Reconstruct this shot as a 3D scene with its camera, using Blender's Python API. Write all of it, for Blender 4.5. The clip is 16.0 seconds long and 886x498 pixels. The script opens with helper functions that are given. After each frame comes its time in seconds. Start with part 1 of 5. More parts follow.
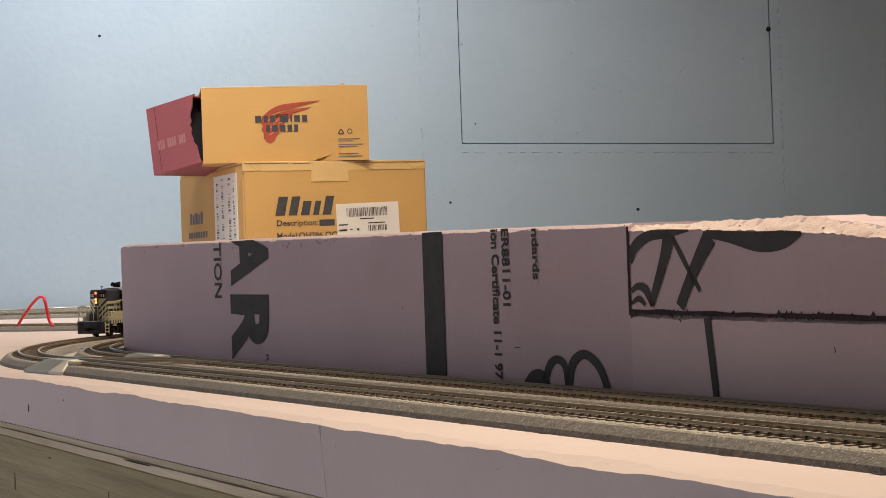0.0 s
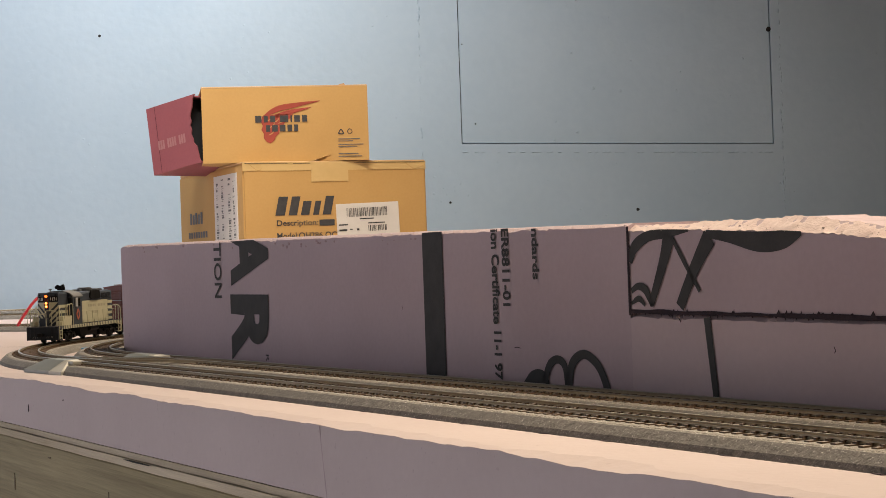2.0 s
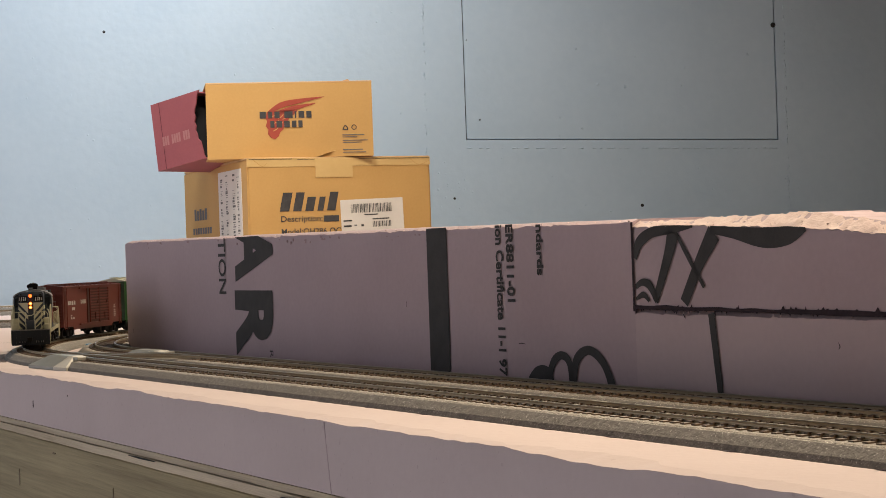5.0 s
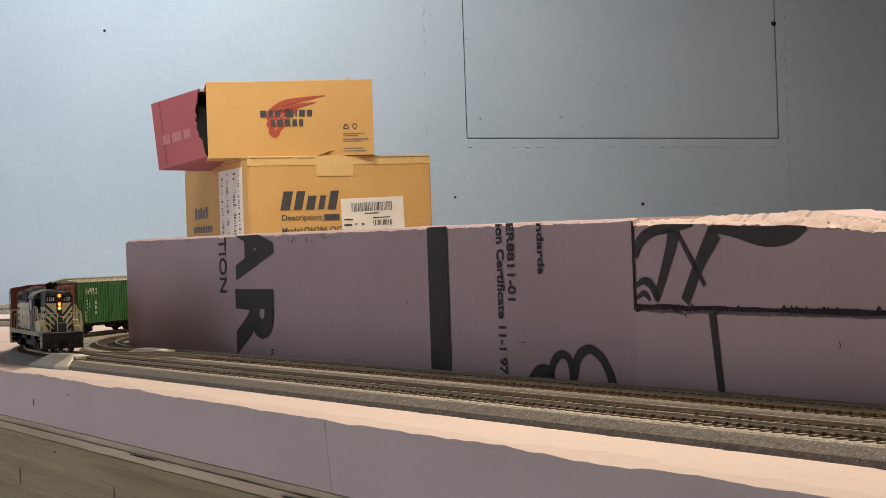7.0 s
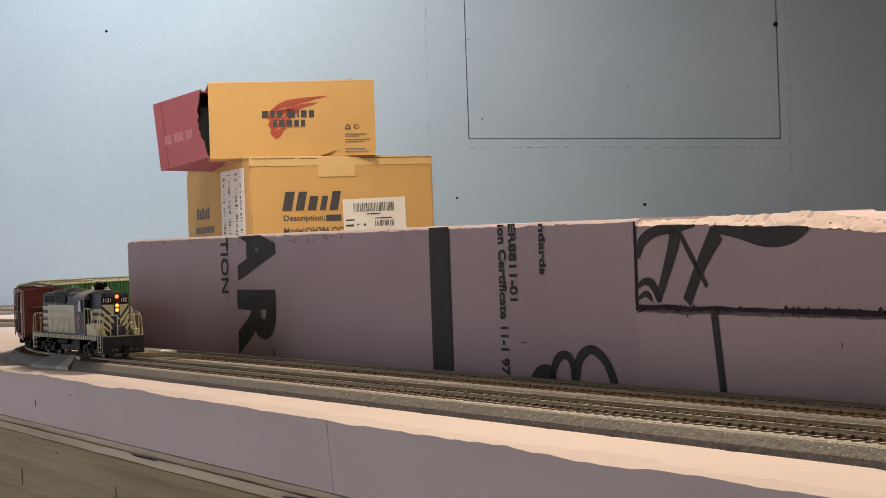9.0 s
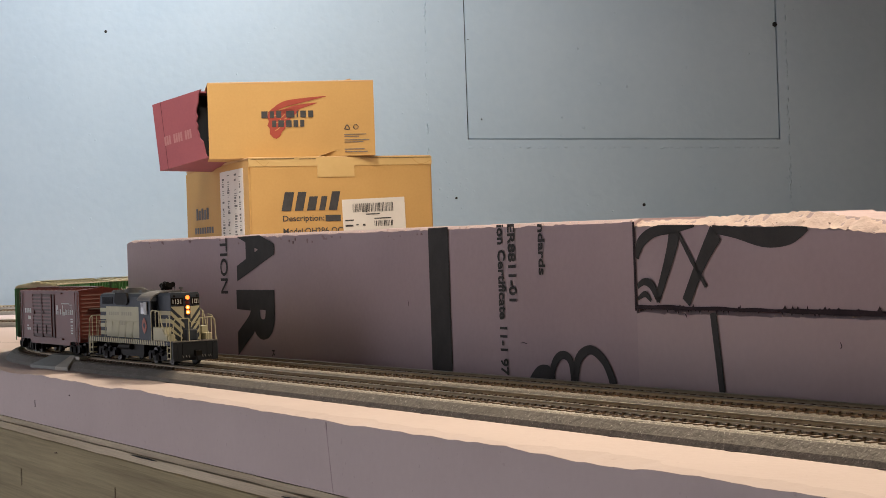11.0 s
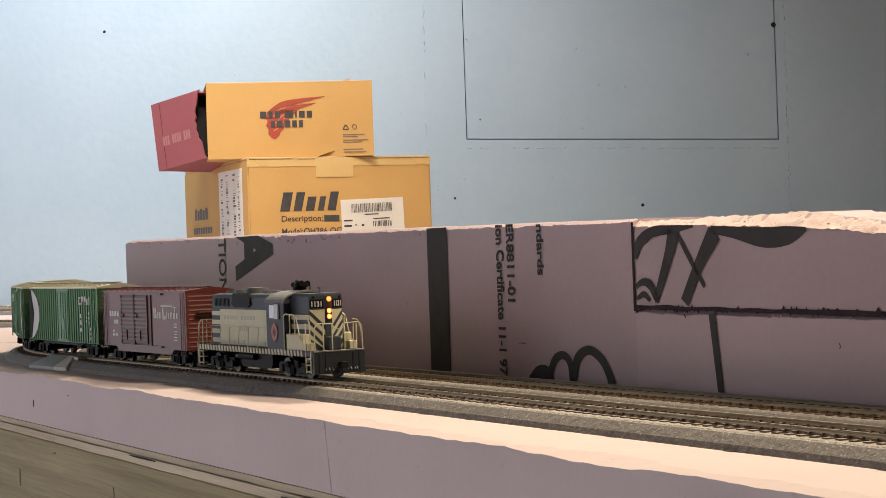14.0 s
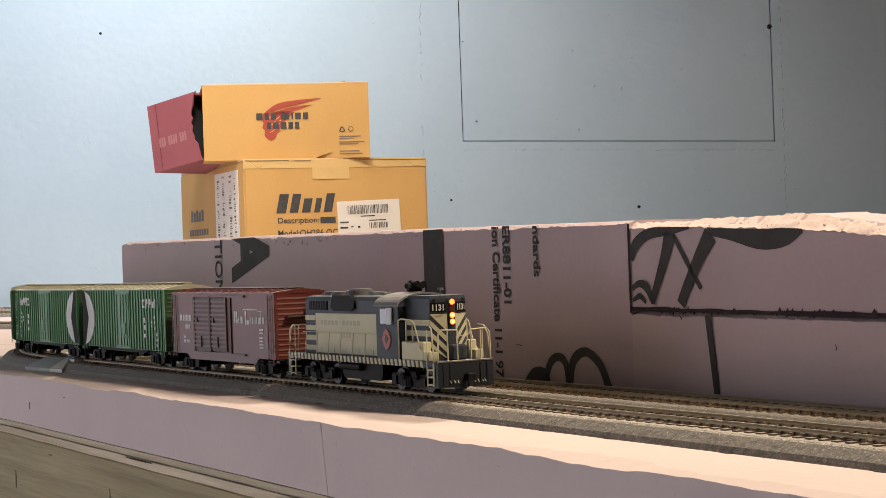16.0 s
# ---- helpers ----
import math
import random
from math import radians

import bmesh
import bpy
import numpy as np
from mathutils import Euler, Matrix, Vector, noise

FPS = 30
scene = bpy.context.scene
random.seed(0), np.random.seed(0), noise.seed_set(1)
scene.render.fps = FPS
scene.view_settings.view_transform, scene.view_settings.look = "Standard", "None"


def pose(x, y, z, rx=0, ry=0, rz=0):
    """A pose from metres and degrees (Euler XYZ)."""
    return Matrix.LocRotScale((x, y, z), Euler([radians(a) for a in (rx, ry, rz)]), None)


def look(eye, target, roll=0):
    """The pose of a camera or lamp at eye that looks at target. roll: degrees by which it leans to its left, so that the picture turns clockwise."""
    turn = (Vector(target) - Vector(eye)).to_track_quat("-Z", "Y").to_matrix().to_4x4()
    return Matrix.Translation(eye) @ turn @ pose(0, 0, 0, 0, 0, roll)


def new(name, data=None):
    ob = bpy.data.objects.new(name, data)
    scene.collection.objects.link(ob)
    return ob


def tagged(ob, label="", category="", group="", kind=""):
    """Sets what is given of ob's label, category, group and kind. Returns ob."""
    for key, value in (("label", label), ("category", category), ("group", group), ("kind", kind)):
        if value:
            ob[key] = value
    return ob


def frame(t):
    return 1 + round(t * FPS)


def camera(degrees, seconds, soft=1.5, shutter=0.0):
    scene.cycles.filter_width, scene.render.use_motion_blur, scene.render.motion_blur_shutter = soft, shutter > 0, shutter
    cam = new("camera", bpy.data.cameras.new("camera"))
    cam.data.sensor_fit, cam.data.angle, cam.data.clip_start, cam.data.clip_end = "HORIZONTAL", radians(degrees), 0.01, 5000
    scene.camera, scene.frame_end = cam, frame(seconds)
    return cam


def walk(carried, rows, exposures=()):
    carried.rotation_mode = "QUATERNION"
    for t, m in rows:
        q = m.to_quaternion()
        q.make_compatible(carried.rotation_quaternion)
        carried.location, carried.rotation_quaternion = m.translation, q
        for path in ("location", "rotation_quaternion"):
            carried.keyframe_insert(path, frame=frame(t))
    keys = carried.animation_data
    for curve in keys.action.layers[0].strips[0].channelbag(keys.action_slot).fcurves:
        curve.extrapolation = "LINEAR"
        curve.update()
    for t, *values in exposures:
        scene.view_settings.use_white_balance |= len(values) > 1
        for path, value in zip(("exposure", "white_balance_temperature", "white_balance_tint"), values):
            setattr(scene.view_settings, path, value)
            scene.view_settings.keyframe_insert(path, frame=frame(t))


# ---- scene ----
# Model railway on a foam-topped table in a basement. Foam top is z = 0, heads of the rails z = 0.010.
EYE_Z, TILT, ROLL = 0.0803, 0.3303, -1.9933
cam = camera(27.6546, 16.0, soft=0.65)
# seconds, drift of the aim to the left and downwards (hundredths of a degree)
DRIFT = ((0, 0, 0), (2.0, 0, 0), (2.5, 3.2, -1.5), (3.0, 5.7, -3.2), (3.5, 8.2, -6.7), (4.0, 11, -9), (6.5, 15.2, -16), (7.0, 16.2, -16.3),
         (7.5, 20, -16.2), (8.0, 21, -15.5), (8.5, 21.4, -15.4), (9.0, 22, -14.6), (11.5, 19.6, -13.8), (12.0, 20.2, -15.8), (12.5, 22, -17.3),
         (13.0, 20.6, -17.3), (13.5, 20, -16), (14.0, 15.6, -13.2), (14.5, 12.2, -11.5), (15.0, 8.6, -8.6), (15.5, 5.4, -7.6), (16.0, 3.4, -8))


def aim(left, down):
    return pose(0, 0, EYE_Z, 90 + TILT + down / 100, 0, left / 100) @ pose(0, 0, 0, 0, 0, ROLL)


walk(cam, [(t, aim(a, b)) for t, a, b in DRIFT], exposures=((0.0, 0.03), (11.3, 0.04), (12.0, 0.37), (14.0, 0.36), (16.0, 0.36)))

# ---- light: key overhead; unseen fills added for nose, boxes, wall, west side and floor ----
world = bpy.data.worlds.new("room_dark")
scene.world = world
world.use_nodes = True
world.node_tree.nodes["Background"].inputs[0].default_value = (0.02, 0.02, 0.022, 1)


def area_lamp(name, eye, target, size_x, size_y, watts, colour, spread=180):
    data = bpy.data.lights.new(name, "AREA")
    data.spread = radians(spread)
    data.shape, data.size, data.size_y, data.energy, data.color = "RECTANGLE", size_x, size_y, watts, colour
    ob = new(name, data)
    ob.matrix_basis = look(eye, target)
    return ob


area_lamp("overhead_light", (0.27, 2.60, 1.70), (0.02, 0.85, 0.0), 0.20, 0.20, 47, (1.0, 0.82, 0.60))
# unseen, narrow: added to brighten the locomotive's nose as it nears
area_lamp("overhead_light", (0.95, 0.62, 1.50), (0.13, 0.86, 0.0), 0.20, 0.20, 3.6, (1.0, 0.80, 0.58), spread=62)
# unseen, added to light the fronts of the boxes
area_lamp("overhead_light", (-0.42, 2.75, 1.45), (-0.40, 3.35, 0.1), 0.30, 0.30, 7, (1.0, 0.91, 0.80), spread=105)
# unseen wash added to grade the blue wall, brightest at left
area_lamp("wall_wash", (-0.46, 3.20, 1.30), (-1.06, 3.98, 1.15), 0.25, 0.25, 13.5, (0.96, 0.965, 1.0))
# unseen cool fill from the west, added for side faces and their sheen
area_lamp("west_fill", (-2.66, 2.1, 0.22), (0.0, 2.1, 0.10), 2.58, 1.18, 16, (0.92, 0.915, 1.0))
# unseen downlight kept off the table, added so the floor bounces upwards
area_lamp("floor_fill", (-1.18, -0.05, 1.5), (-1.18, -0.049, -0.9), 0.5, 0.5, 27, (0.96, 0.95, 1.0), spread=72)

# ---- materials ----
def material(name, base, other=None, rough=0.6, metal=0.0, scale=60.0, fine=600.0, bump=0.1, depth=0.0006, mix=0.5, emit=None, strength=0.0,
             stretch=(1, 1, 1), random_tone=0.0, speck=None, speck_at=0.68, coat=0.0, shine=0.5):
    """Two scales of noise between two colours, fine relief, optional specks."""
    m = bpy.data.materials.new(name)
    m.use_nodes = True
    nt = m.node_tree
    n, l = nt.nodes, nt.links
    b = n["Principled BSDF"]
    co = n.new("ShaderNodeTexCoord")
    mp = n.new("ShaderNodeMapping")
    mp.inputs["Scale"].default_value = stretch
    l.new(co.outputs["Object"], mp.inputs["Vector"])
    big, small = n.new("ShaderNodeTexNoise"), n.new("ShaderNodeTexNoise")
    big.inputs["Scale"].default_value, small.inputs["Scale"].default_value = scale, fine
    big.inputs["Detail"].default_value, small.inputs["Detail"].default_value = 5, 3
    for t in (big, small):
        l.new(mp.outputs["Vector"], t.inputs["Vector"])
    add = n.new("ShaderNodeMath")
    add.operation = "MULTIPLY_ADD"
    l.new(small.outputs["Fac"], add.inputs[0])
    add.inputs[1].default_value = 0.45
    l.new(big.outputs["Fac"], add.inputs[2])
    ramp = n.new("ShaderNodeMapRange")
    ramp.inputs["From Min"].default_value, ramp.inputs["From Max"].default_value = 0.45, 1.0
    l.new(add.outputs[0], ramp.inputs["Value"])
    mixer = n.new("ShaderNodeMix")
    mixer.data_type = "RGBA"
    other = other or tuple(c * 0.8 for c in base)
    mixer.inputs["A"].default_value, mixer.inputs["B"].default_value = (*base, 1), (*other, 1)
    l.new(ramp.outputs["Result"], mixer.inputs["Factor"])
    out = mixer.outputs["Result"]
    if speck:
        vor = n.new("ShaderNodeTexNoise")
        vor.inputs["Scale"].default_value, vor.inputs["Detail"].default_value = fine * 1.3, 1
        l.new(mp.outputs["Vector"], vor.inputs["Vector"])
        gt = n.new("ShaderNodeMath")
        gt.operation = "GREATER_THAN"
        gt.inputs[1].default_value = speck_at
        l.new(vor.outputs["Fac"], gt.inputs[0])
        mx = n.new("ShaderNodeMix")
        mx.data_type = "RGBA"
        mx.inputs["B"].default_value = (*speck, 1)
        l.new(out, mx.inputs["A"])
        l.new(gt.outputs[0], mx.inputs["Factor"])
        out = mx.outputs["Result"]
    if random_tone:
        info = n.new("ShaderNodeObjectInfo")
        hsv = n.new("ShaderNodeHueSaturation")
        rng = n.new("ShaderNodeMapRange")
        rng.inputs["To Min"].default_value, rng.inputs["To Max"].default_value = 1 - random_tone, 1 + random_tone
        l.new(info.outputs["Random"], rng.inputs["Value"])
        l.new(rng.outputs["Result"], hsv.inputs["Value"])
        l.new(out, hsv.inputs["Color"])
        out = hsv.outputs["Color"]
    l.new(out, b.inputs["Base Color"])
    b.inputs["Roughness"].default_value, b.inputs["Metallic"].default_value = rough, metal
    b.inputs["Coat Weight"].default_value, b.inputs["Specular IOR Level"].default_value = coat, shine
    if bump:
        bp = n.new("ShaderNodeBump")
        bp.inputs["Strength"].default_value, bp.inputs["Distance"].default_value = bump, depth
        l.new(add.outputs[0], bp.inputs["Height"])
        l.new(bp.outputs["Normal"], b.inputs["Normal"])
    if emit:
        b.inputs["Emission Color"].default_value, b.inputs["Emission Strength"].default_value = (*emit, 1), strength
    return m


FOAM = material("pink_foam", (0.555, 0.445, 0.485), (0.475, 0.375, 0.412), 0.85, scale=11, fine=260, bump=0.35, depth=0.0008)
FOAM_PALE = material("paler_pink_foam", (0.60, 0.488, 0.515), (0.53, 0.425, 0.453), 0.85, scale=11, fine=260, bump=0.35, depth=0.0008)
FOAM_SHEET = material("pale_lavender_foam", (0.575, 0.490, 0.485), (0.53, 0.447, 0.443), 0.85, scale=14, fine=240, bump=0.35, depth=0.0009, speck=(0.50, 0.415, 0.415), speck_at=0.74)
# torn foam raised paler than the boards, so the edge looks lit
FOAM_ROUGH = material("lit_torn_foam", (0.80, 0.67, 0.63), (0.72, 0.57, 0.54), 0.95, scale=120, fine=900, bump=0.5, depth=0.001)
INK = material("black_print", (0.035, 0.034, 0.036), (0.06, 0.058, 0.058), 0.85, scale=80, fine=900, bump=0.0)
SEAM = material("dark_purple_mark", (0.020, 0.010, 0.016), (0.045, 0.025, 0.035), 0.9, scale=300, fine=1500, bump=0.6)
PLY = material("plywood_edge", (0.66, 0.57, 0.42), (0.36, 0.29, 0.19), 0.75, scale=16, fine=160, bump=0.8, stretch=(0.2, 1, 9))
FOAM_CHIP = material("bruised_foam", (0.47, 0.35, 0.36), (0.36, 0.25, 0.27), 0.9, scale=300, fine=1200, bump=0.5)
# dark streaks of the beam, also the painted shade under the carton flap
KNOT_AND_SHADE = material("wood_streak_and_shade", (0.12, 0.085, 0.04), (0.17, 0.12, 0.06), 0.7, bump=0.2)
FOAM_JOINT = material("grey_foam_joint", (0.50, 0.395, 0.405), None, 0.85, bump=0)
LUMBER = material("pine_lumber", (0.39, 0.325, 0.18), (0.16, 0.127, 0.06), 0.75, scale=14, fine=120, bump=0.7, depth=0.0014, stretch=(0.14, 1, 5))
BLUE = material("pale_blue_wall_paint", (0.515, 0.632, 0.72), (0.455, 0.578, 0.675), 0.5, scale=3.5, fine=55, bump=0.45, depth=0.004)
# flat black for print, splits and holes, and for shade inside gaps
DARK = material("shade_and_print_black", (0.012, 0.012, 0.013), None, 0.9, bump=0)
# unseen floor, kept pale to bounce light onto the table edge
BOUNCE_FLOOR = material("pale_bounce_floor", (0.50, 0.47, 0.47), (0.40, 0.375, 0.375), 0.85, scale=4, fine=90)
# unseen west wall, pale for bounce; south, east and ceiling dim to limit it
BOUNCE_WALL = material("pale_bounce_wall", (0.46, 0.49, 0.54), (0.40, 0.43, 0.47), 0.85, scale=4, fine=90)
DIM_WALL = material("dim_unseen_wall", (0.20, 0.20, 0.21), (0.15, 0.15, 0.16), 0.8, scale=4, fine=90)
DARK_SHELL = material("dark_unseen_shell", (0.15, 0.14, 0.12), (0.10, 0.09, 0.08), 0.85, scale=4, fine=90)
CARD = material("brown_cardboard", (0.56, 0.335, 0.112), (0.49, 0.285, 0.09), 0.8, scale=7, fine=220, bump=0.1)
CARD_PALE = material("pale_cardboard", (0.60, 0.39, 0.19), (0.52, 0.32, 0.15), 0.8, scale=12, fine=200)
TAPE = material("packing_tape", (0.66, 0.46, 0.20), (0.60, 0.40, 0.16), 0.35, scale=12, fine=80)
CARD_RED = material("dark_red_cardboard", (0.33, 0.088, 0.10), (0.27, 0.07, 0.085), 0.65, scale=10, fine=180)
RED_INK = material("brick_red_print", (0.36, 0.055, 0.03), (0.30, 0.05, 0.03), 0.7, bump=0)
PINK_INK = material("faded_pink_print", (0.45, 0.20, 0.20), None, 0.7, bump=0)
PAPER = material("white_paper_label", (0.72, 0.68, 0.62), (0.66, 0.62, 0.56), 0.6, scale=20, fine=300, bump=0.05)
ROADBED = material("grey_ballast_plastic", (0.24, 0.225, 0.205), (0.12, 0.112, 0.102), 0.75, scale=330, fine=850, bump=0.5, depth=0.0012, speck=(0.46, 0.44, 0.41), speck_at=0.68)
# top of the roadbed in a lighter grey, standing for the light on it
BALLAST = material("lit_ballast_plastic", (0.33, 0.30, 0.25), (0.17, 0.155, 0.14), 0.7, scale=420, fine=1000, bump=1.0, depth=0.0016, speck=(0.5, 0.47, 0.42), speck_at=0.62)
TIE = material("dark_brown_tie", (0.135, 0.080, 0.042), (0.085, 0.052, 0.028), 0.6, scale=300, fine=1400, bump=0.3, random_tone=0.25)
RAIL = material("weathered_nickel_rail", (0.47, 0.39, 0.265), (0.36, 0.295, 0.20), 0.42, metal=0.35, scale=90, fine=700, bump=0.05)
RAIL_TOP = material("bright_rail_head", (0.62, 0.58, 0.50), (0.48, 0.44, 0.37), 0.28, metal=1.0, scale=60, fine=500, bump=0.02)
GREY_BOX = material("grey_switch_plastic", (0.25, 0.26, 0.24), (0.21, 0.22, 0.20), 0.45, scale=60, fine=700, bump=0.08)
# lighter copy of the switch grey, for the facet that catches the light
LIT_BOX = material("lit_grey_plastic", (0.55, 0.53, 0.47), (0.47, 0.455, 0.41), 0.45, scale=60, fine=700, bump=0.08)
RIBBON = material("red_plastic_ribbon", (0.75, 0.03, 0.045), (0.62, 0.02, 0.035), 0.35, bump=0)
BLUE_BIT = material("blue_plastic", (0.10, 0.28, 0.50), None, 0.4, bump=0)
SLATE = material("slate_blue_paint", (0.055, 0.066, 0.085), (0.040, 0.049, 0.063), 0.52, scale=90, fine=900, bump=0.04, shine=0.2)
CREAM = material("cream_paint", (0.60, 0.575, 0.40), (0.50, 0.48, 0.335), 0.55, shine=0.25, scale=70, fine=800, bump=0.04)
ROOF_GREY = material("weathered_grey_roof", (0.20, 0.20, 0.20), (0.14, 0.14, 0.145), 0.6, scale=120, fine=900, bump=0.1)
BLACK = material("black_plastic", (0.010, 0.010, 0.011), (0.017, 0.015, 0.014), 0.55, scale=120, fine=900, bump=0.1, shine=0.08)
STEEL = material("dull_steel", (0.32, 0.31, 0.30), (0.22, 0.21, 0.20), 0.4, metal=0.8, bump=0.05)
NUMBER = material("white_number_paint", (0.72, 0.71, 0.66), None, 0.5, bump=0)
GHOST = material("faint_grey_lettering", (0.44, 0.41, 0.28), None, 0.5, bump=0)
LAMP = material("lit_headlight", (1.0, 0.6, 0.25), None, 0.3, bump=0, emit=(1.0, 0.12, 0.010), strength=3.2)
BULB = material("headlight_bulb", (1.0, 0.8, 0.5), None, 0.3, bump=0, emit=(1.0, 0.40, 0.10), strength=14)
GLASS = material("dark_cab_glass", (0.01, 0.011, 0.013), None, 0.06, bump=0, coat=0.5)
WINDOW_PALE = material("pale_sunshade", (0.45, 0.46, 0.46), None, 0.4, bump=0)
EMBLEM = material("orange_red_emblem", (0.40, 0.10, 0.06), (0.32, 0.12, 0.09), 0.6, bump=0)
OXIDE = material("boxcar_red_paint", (0.150, 0.030, 0.020), (0.120, 0.024, 0.016), 0.44, scale=60, fine=700, bump=0.05)
# darker copy of the boxcar red, painting shade behind door ribs and at posts
OXIDE_SHADE = material("boxcar_door_shadow_red", (0.075, 0.022, 0.017), (0.055, 0.018, 0.014), 0.55, scale=60, fine=700, bump=0.05)
GREEN = material("bright_green_paint", (0.060, 0.220, 0.066), (0.048, 0.180, 0.054), 0.42, scale=60, fine=700, bump=0.05)
# roof of the green cars, with the bright light on it put into the cream
GREEN_ROOF = material("lit_cream_roof", (0.56, 0.54, 0.40), (0.46, 0.45, 0.33), 0.5, scale=50, fine=500, bump=0.05)
MARK_WHITE = material("white_car_lettering", (0.58, 0.57, 0.53), (0.50, 0.49, 0.46), 0.5, bump=0)

# ---- mesh helpers ----
def part(name, bm, mat, parent=None, label="", at=None, smooth=False, unit=1.0):
    """Links bm as one mesh object under a thing or a part."""
    if unit != 1.0:
        bmesh.ops.scale(bm, vec=(unit,) * 3, verts=bm.verts)
    bmesh.ops.recalc_face_normals(bm, faces=bm.faces)
    me = bpy.data.meshes.new(name)
    bm.to_mesh(me)
    bm.free()
    if smooth:
        for p in me.polygons:
            p.use_smooth = True
    me.materials.append(mat)
    ob = new(name, me)
    if parent:
        ob.parent = parent
    if at:
        ob.matrix_basis = at
    if label:
        ob["label"] = label
    return ob


def root(name, m, label, category, group=""):
    ob = new(name)
    ob.empty_display_size = 0.02
    ob.matrix_basis = m
    return tagged(ob, label, category, group)


def hexa(bm, corners):
    """A solid from 4 bottom and 4 top corners."""
    v = [bm.verts.new(c) for c in corners]
    for f in ((3, 2, 1, 0), (4, 5, 6, 7), (0, 1, 5, 4), (1, 2, 6, 5), (2, 3, 7, 6), (3, 0, 4, 7)):
        bm.faces.new([v[i] for i in f])
    return v


def box(bm, x0, x1, y0, y1, z0, z1, m=None):
    c = [(x0, y0, z0), (x1, y0, z0), (x1, y1, z0), (x0, y1, z0), (x0, y0, z1), (x1, y0, z1), (x1, y1, z1), (x0, y1, z1)]
    return hexa(bm, [m @ Vector(p) for p in c] if m else c)


def solid(*args, bevel=0.0, segments=1):
    bm = bmesh.new()
    box(bm, *args)
    if bevel:
        bmesh.ops.bevel(bm, geom=list(bm.edges), offset=bevel, segments=segments, affect="EDGES")
    return bm


def rod(bm, a, b, r, seg=6, r2=None):
    a, b = Vector(a), Vector(b)
    q = (b - a).to_track_quat("Z", "Y").to_matrix()
    ring = []
    for p, rr in ((a, r), (b, r if r2 is None else r2)):
        ring.append([bm.verts.new(p + q @ Vector((rr * math.cos(k * math.tau / seg), rr * math.sin(k * math.tau / seg), 0))) for k in range(seg)])
    for k in range(seg):
        bm.faces.new((ring[0][k], ring[0][(k + 1) % seg], ring[1][(k + 1) % seg], ring[1][k]))
    bm.faces.new(ring[0][::-1])
    bm.faces.new(ring[1])


def pipe(points, r, seg=6):
    bm = bmesh.new()
    for a, b in zip(points, points[1:]):
        rod(bm, a, b, r, seg)
    return bm


def prism(outline, depth, axis="y"):
    """Extrudes an outline (a, b) of the xz plane along y (or of yz along x) from depth[0] to depth[1]."""
    bm = bmesh.new()
    put = (lambda a, b, d: (a, d, b)) if axis == "y" else ((lambda a, b, d: (d, a, b)) if axis == "x" else (lambda a, b, d: (a, b, d)))
    lo, hi = ([bm.verts.new(put(a, b, d)) for a, b in outline] for d in depth)
    n = len(outline)
    for k in range(n):
        bm.faces.new((lo[k], lo[(k + 1) % n], hi[(k + 1) % n], hi[k]))
    bm.faces.new(lo[::-1])
    bm.faces.new(hi)
    return bm


def lettering(name, body, width, height, mat, parent, at, thick=0.0, bold=0.0):
    """Built-in font fitted into width x height metres; at: lower left corner, x along the writing, y its upward direction."""
    cu = bpy.data.curves.new(name, "FONT")
    cu.body, cu.size, cu.offset, cu.resolution_u = body, 1.0, bold, 4
    ob = bpy.data.objects.new("letters", cu)
    scene.collection.objects.link(ob)
    bpy.context.view_layer.update()
    me = bpy.data.meshes.new_from_object(ob.evaluated_get(bpy.context.evaluated_depsgraph_get()))
    bpy.data.objects.remove(ob)
    xs, ys = [v.co.x for v in me.vertices], [v.co.y for v in me.vertices]
    sx, sy = width / (max(xs) - min(xs)), height / (max(ys) - min(ys))
    me.transform(Matrix.Diagonal((sx, sy, 1, 1)) @ Matrix.Translation((-min(xs), -min(ys), 0)))
    me.name = name
    me.materials.clear()
    me.materials.append(mat)
    out = new(name, me)
    out.parent, out.matrix_basis = parent, at
    return out


def stroke(points, lift):
    """A flat, smoothly curved brush stroke in the xz plane: points of x, z, width; lies at y = lift."""
    bm = bmesh.new()
    fine = []
    for j, (a, b) in enumerate(zip(points, points[1:])):
        p, q = points[max(j - 1, 0)], points[min(j + 2, len(points) - 1)]
        for k in range(8):
            f = k / 8
            fine.append([0.5 * (2 * a[i] + (b[i] - p[i]) * f + (2 * p[i] - 5 * a[i] + 4 * b[i] - q[i]) * f * f + (3 * a[i] - p[i] - 3 * b[i] + q[i]) * f ** 3) for i in range(3)])
    fine.append(list(points[-1]))
    pairs = []
    for k, (x, z, w) in enumerate(fine):
        p, q = fine[max(k - 1, 0)], fine[min(k + 1, len(fine) - 1)]
        d = Vector((q[0] - p[0], 0, q[1] - p[1])).normalized()
        n = Vector((-d.z, 0, d.x)) * w / 2
        pairs.append((bm.verts.new(Vector((x, lift, z)) + n), bm.verts.new(Vector((x, lift, z)) - n)))
    for (a, b), (c, d) in zip(pairs, pairs[1:]):
        bm.faces.new((a, b, d, c))
    return bm


def bars(rows, lift):
    """Flat bars x0, x1, z0, z1 in the xz plane, for writing too small to read."""
    bm = bmesh.new()
    for x0, x1, z0, z1 in rows:
        bm.faces.new([bm.verts.new(p) for p in ((x0, lift, z0), (x1, lift, z0), (x1, lift, z1), (x0, lift, z1))])
    return bm


# ---- the line of the tracks ----
HEAD = radians(-60.031)
START = Vector((-0.3224, 1.4988, 0))
